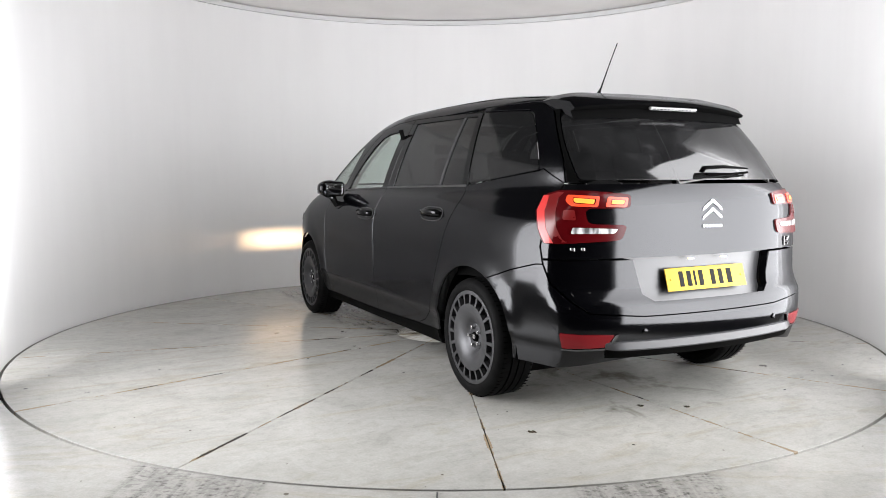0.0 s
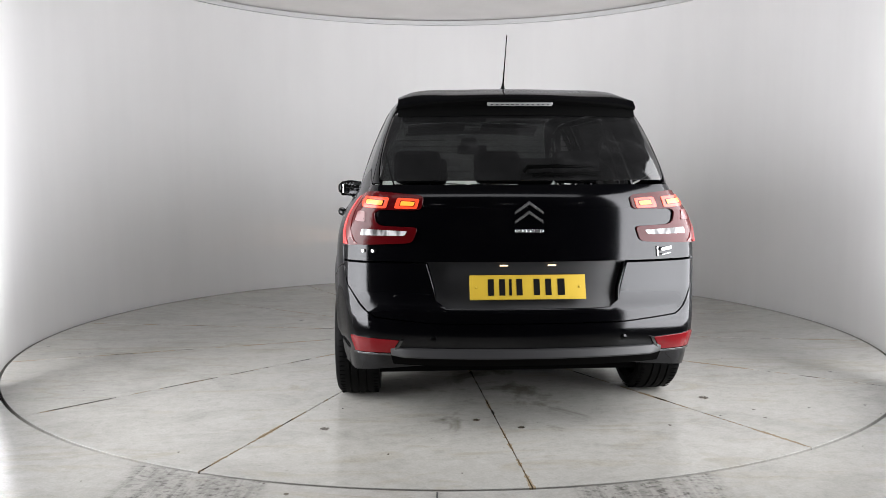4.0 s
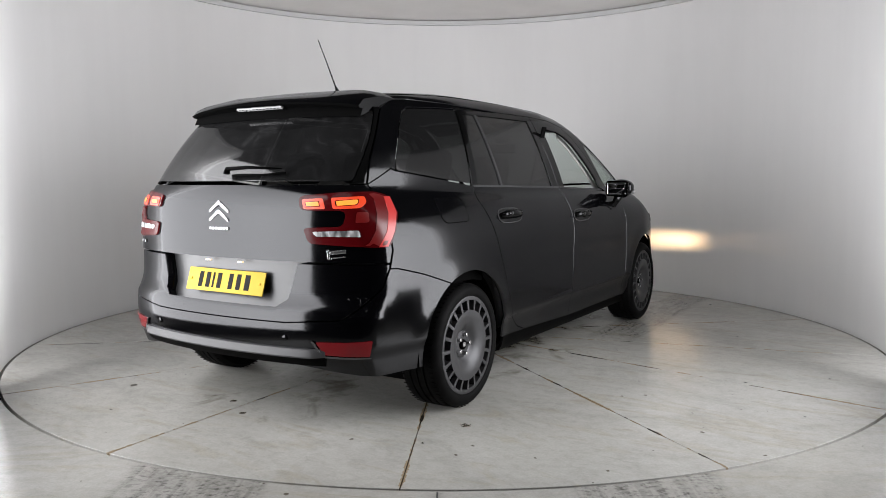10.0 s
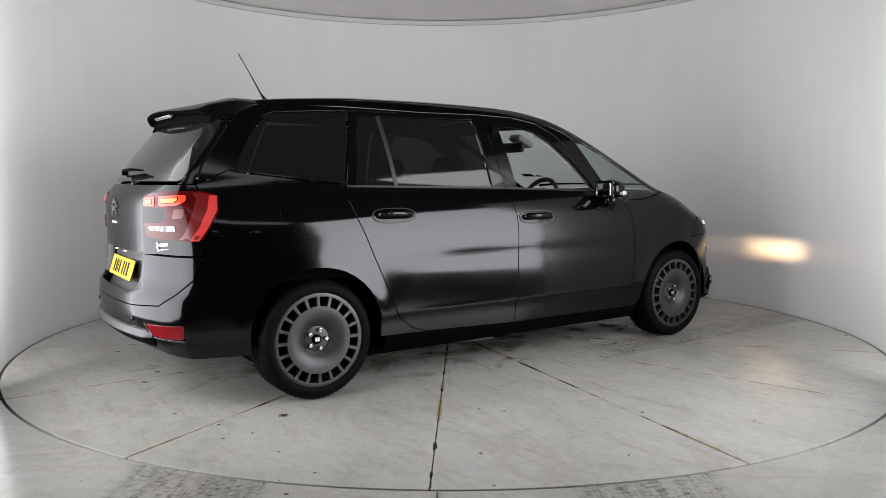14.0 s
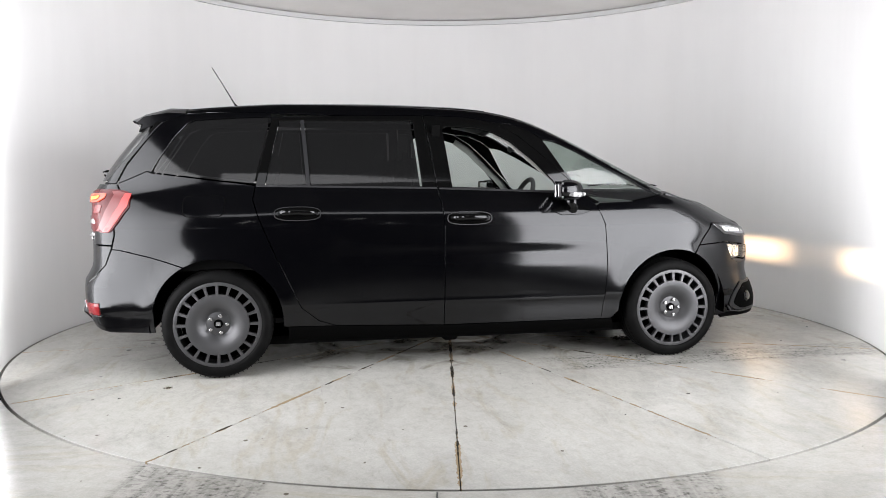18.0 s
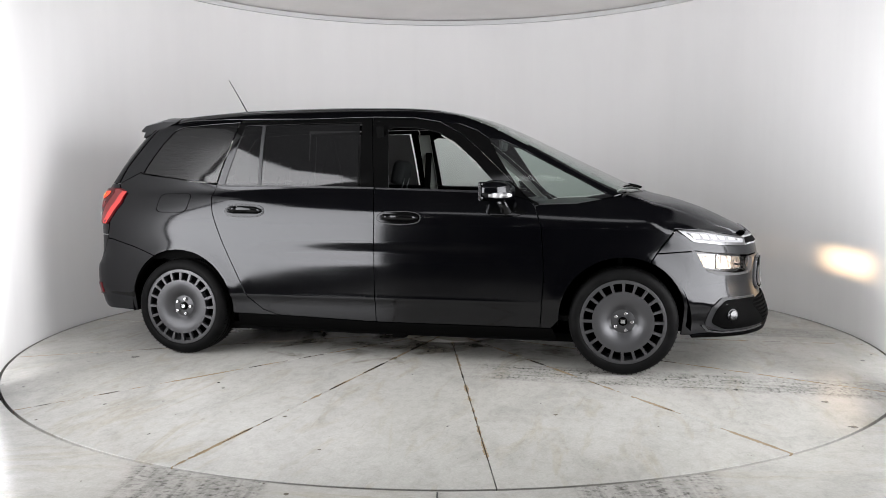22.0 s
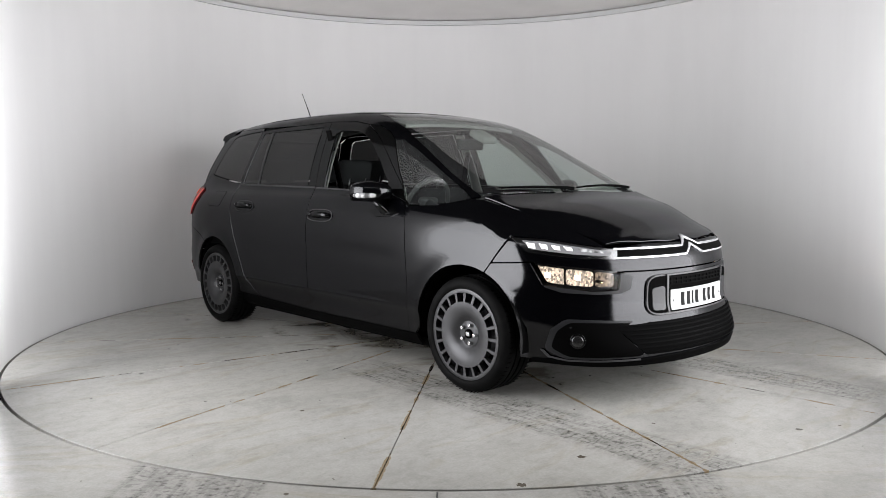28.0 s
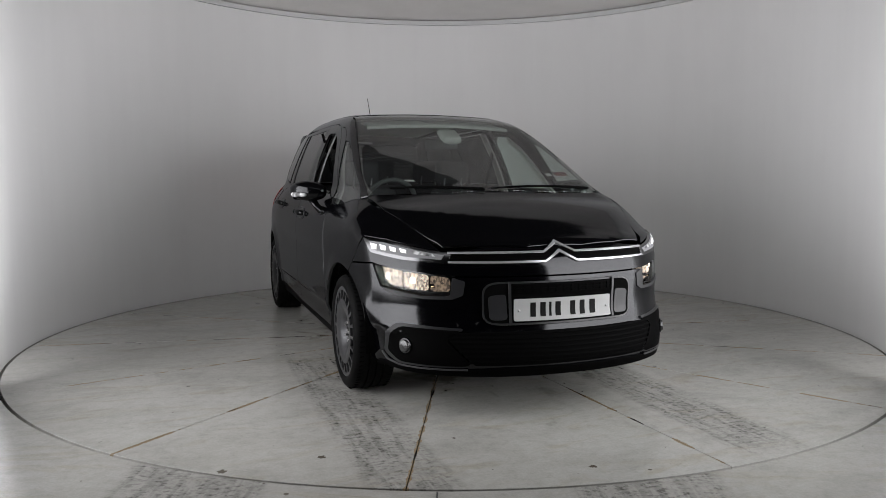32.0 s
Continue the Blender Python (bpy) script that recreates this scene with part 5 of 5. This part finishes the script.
panel("flap_gap", [(-1.529, 1.060), (-1.348, 1.061), (-1.353, 0.940), (-1.514, 0.939)], BLACK, car, off=0.0006, lip=0.0004, gap=0.0, corner=0.03)
panel("fuel_flap", [(-1.526, 1.057), (-1.351, 1.058), (-1.356, 0.943), (-1.511, 0.942)], PAINT, car, off=0.0016, lip=0.001, gap=0.0, corner=0.03)

# windscreen wipers
for x0, x1, y0, y1 in ((0.10, 0.62, 1.545, 1.43), (-0.62, 0.05, 1.45, 1.535)):
    pts = [above(x0 + (x1 - x0) * k / 6, y0 + (y1 - y0) * k / 6) for k in range(7)]
    v, f = sweep([(float(p[0]), float(p[1]) - 0.012, float(p[2]) + 0.014) for p in pts], [0.012, 0.011, 0.010, 0.009, 0.008, 0.007, 0.006], 8, 0.8)
    from_lists("windscreen_wiper", v, f, BLACK, car, "black windscreen wiper at rest")

# ---- cabin ----


def seat(x, y, name, headrest=True, tilt=-14, z=0.42, wide=0.50):
    ob = part(name, box(wide, 0.52, 0.16, pose(x, y, z, 4), 0.05, 3), CLOTH, car, "dark cloth car seat")
    part("backrest", box(wide - 0.04, 0.15, 0.62, pose(x, y - 0.30, z + 0.36, tilt), 0.06, 3), CLOTH, ob)
    if headrest:
        part("headrest", box(0.27, 0.10, 0.19, pose(x, y - 0.40, z + 0.78, tilt), 0.04, 3), CLOTH, ob)
        for q in (-0.07, 0.07):
            part("headrest_post", tube(0.006, 0.006, 0.12, pose(x + q, y - 0.375, z + 0.68, tilt), 10), STEEL, ob)
    return ob


for x in (-0.37, 0.37):
    seat(x, 0.15, "front_seat")
for x in (-0.46, 0.0, 0.46):
    seat(x, -0.72, "rear_seat", True, -18, 0.44, 0.44)
dash = bmesh.new()
prof = [(0.62, 0.55), (0.66, 0.88), (0.74, 0.955), (0.90, 0.985), (1.15, 1.000), (1.40, 1.000), (1.44, 0.85)]
rows = []
for k in range(15):
    x = -0.70 + 1.40 * k / 14
    brow = 0.022 * math.exp(-((x - 0.0) / 0.22) ** 2)
    rows.append([dash.verts.new((x * (1 - 0.04 * max(0, (y - 0.9) / 0.5)), y - 0.10 * (x / 0.7) ** 2 * (y > 1.0), z + (brow if 0.7 < y < 1.2 else 0) - 0.015 * (x / 0.7) ** 2)) for y, z in prof])
for a, b in zip(rows, rows[1:]):
    for k in range(len(prof) - 1):
        dash.faces.new((a[k], b[k], b[k + 1], a[k + 1]))
dashboard = part("dashboard", dash, DASH, car, "dark grained dashboard under the windscreen")
part("screen_hood", box(0.34, 0.16, 0.05, pose(0, 0.82, 1.000, 6), 0.02), DASH, dashboard)
for x in (-0.60, -0.30, 0.30, 0.60):
    part("air_vent", box(0.12, 0.02, 0.05, pose(x, 0.655, 0.88, -8), 0.01), GLOSS, dashboard)
ringv, ringf = [], []
N, M = 36, 10
for i in range(N):
    t = 2 * math.pi * i / N
    for k in range(M):
        q = 2 * math.pi * k / M
        r = 0.178 + 0.016 * math.cos(q)
        ringv.append((r * math.cos(t), r * math.sin(t), 0.016 * math.sin(q)))
    ringf += [(i * M + k, ((i + 1) % N) * M + k, ((i + 1) % N) * M + (k + 1) % M, i * M + (k + 1) % M) for k in range(M)]
steer = from_lists("steering_wheel", ringv, ringf, DASH, car, "dark leather steering wheel")
steer.matrix_local = pose(0.37, 0.545, 0.985, 66)
part("steering_boss", box(0.15, 0.10, 0.05, None, 0.02), DASH, steer)
for a in (0, 180, 270):
    part("spoke", box(0.12, 0.03, 0.015, pose(0.11 * math.cos(radians(a)), 0.11 * math.sin(radians(a)), 0, 0, 0, a), 0.006), GLOSS, steer)
part("steering_column", tube(0.04, 0.05, 0.22, pose(0.37, 0.64, 0.94, 66), 16), DASH, steer).matrix_parent_inverse = pose(0.37, 0.545, 0.985, 66).inverted()

# lining and floor of the cabin
panel("headlining", mirrored([(0.49, -1.55), (0.52, -1.2), (0.53, -0.6), (0.53, -0.1), (0.53, 0.22)], 0), HEADLINER, car, via="above", off=-0.035, lip=0.004, step=0.08)
panel("visor_rail", mirrored([(0.50, 0.46), (0.52, 0.52)], 0), BEIGE, car, via="above", off=-0.035, lip=0.02, step=0.08)
for x0, x1 in ((-0.50, -0.06), (0.06, 0.50)):
    panel("sun_visor", [(x0, 0.24), (x1, 0.24), (x1, 0.46), (x0, 0.46)], HEADLINER, car, via="above", off=-0.045, lip=0.012, step=0.08, corner=0.02)
pod = part("sensor_pod", box(0.13, 0.16, 0.05, pose(0, 0.70, 1.435, -25), 0.02, 3), BEIGE, car)
part("cabin_mirror", box(0.24, 0.035, 0.075, pose(0.02, 0.60, 1.385, -8), 0.015, 3), SATIN, car, "dark interior rear-view mirror")
part("cabin_floor", box(1.44, 3.0, 0.03, pose(0, -0.25, 0.30)), CLOTH, car, smooth=False)
part("boot_floor", box(1.30, 0.75, 0.05, pose(0, -1.72, 0.62)), CLOTH, car, smooth=False)
part("bulkhead", box(1.40, 0.03, 0.60, pose(0, 1.40, 0.62)), BLACK, car, smooth=False)
for left in (False, True):
    sx = -1 if left else 1
    panel("door_lining", [(-1.15, 1.095), (-0.12, 1.080), (0.75, 1.040), (0.86, 0.99), (0.86, 0.30), (-0.95, 0.30), (-1.15, 0.80)], DASH, car, left=left, off=-0.075, lip=0.05, step=0.1)
    panel("post_lining", [(-0.17, 1.53), (-0.075, 1.53), (-0.045, 1.07), (-0.15, 1.07)], BEIGE, car, left=left, off=-0.045, lip=0.012)
    panel("front_post_lining", [(0.30, 1.49), (0.42, 1.42), (0.74, 1.13), (0.84, 1.03), (0.79, 1.03), (0.70, 1.10), (0.40, 1.37), (0.28, 1.45)], BEIGE, car, left=left, off=-0.045, lip=0.012)
    panel("side_lining", [(-1.20, 1.13), (-1.70, 1.15), (-1.72, 0.62), (-1.20, 0.62)], BLACK, car, left=left, off=-0.07, lip=0.03, step=0.1)
    part("belt", box(0.012, 0.05, 0.55, pose(0.63 * sx, -0.10, 1.22, 0, 14 * sx, 0), 0.003), BLACK, car)
panel("sticker", [(-0.60, 1.20), (-0.60, 1.25), (-0.49, 1.28), (-0.49, 1.23)], REFLECTOR, car, via="above", off=-0.010, lip=0.001, label="small red windscreen sticker")
panel("sticker", [(-0.47, 1.25), (-0.47, 1.29), (-0.42, 1.30), (-0.42, 1.26)], WHITE_PLATE, car, via="above", off=-0.010, lip=0.001, label="small white windscreen sticker")


def motions():
    for thing, x, y, yaw in ((table, 0, 0, 0), (car, CAR_X, CAR_Y, CAR_YAW)):
        walk(thing, [(t, pose(0, 0, 0, 0, 0, a) @ pose(x, y, 0, 0, 0, yaw)) for t, a in TURN])


motions()
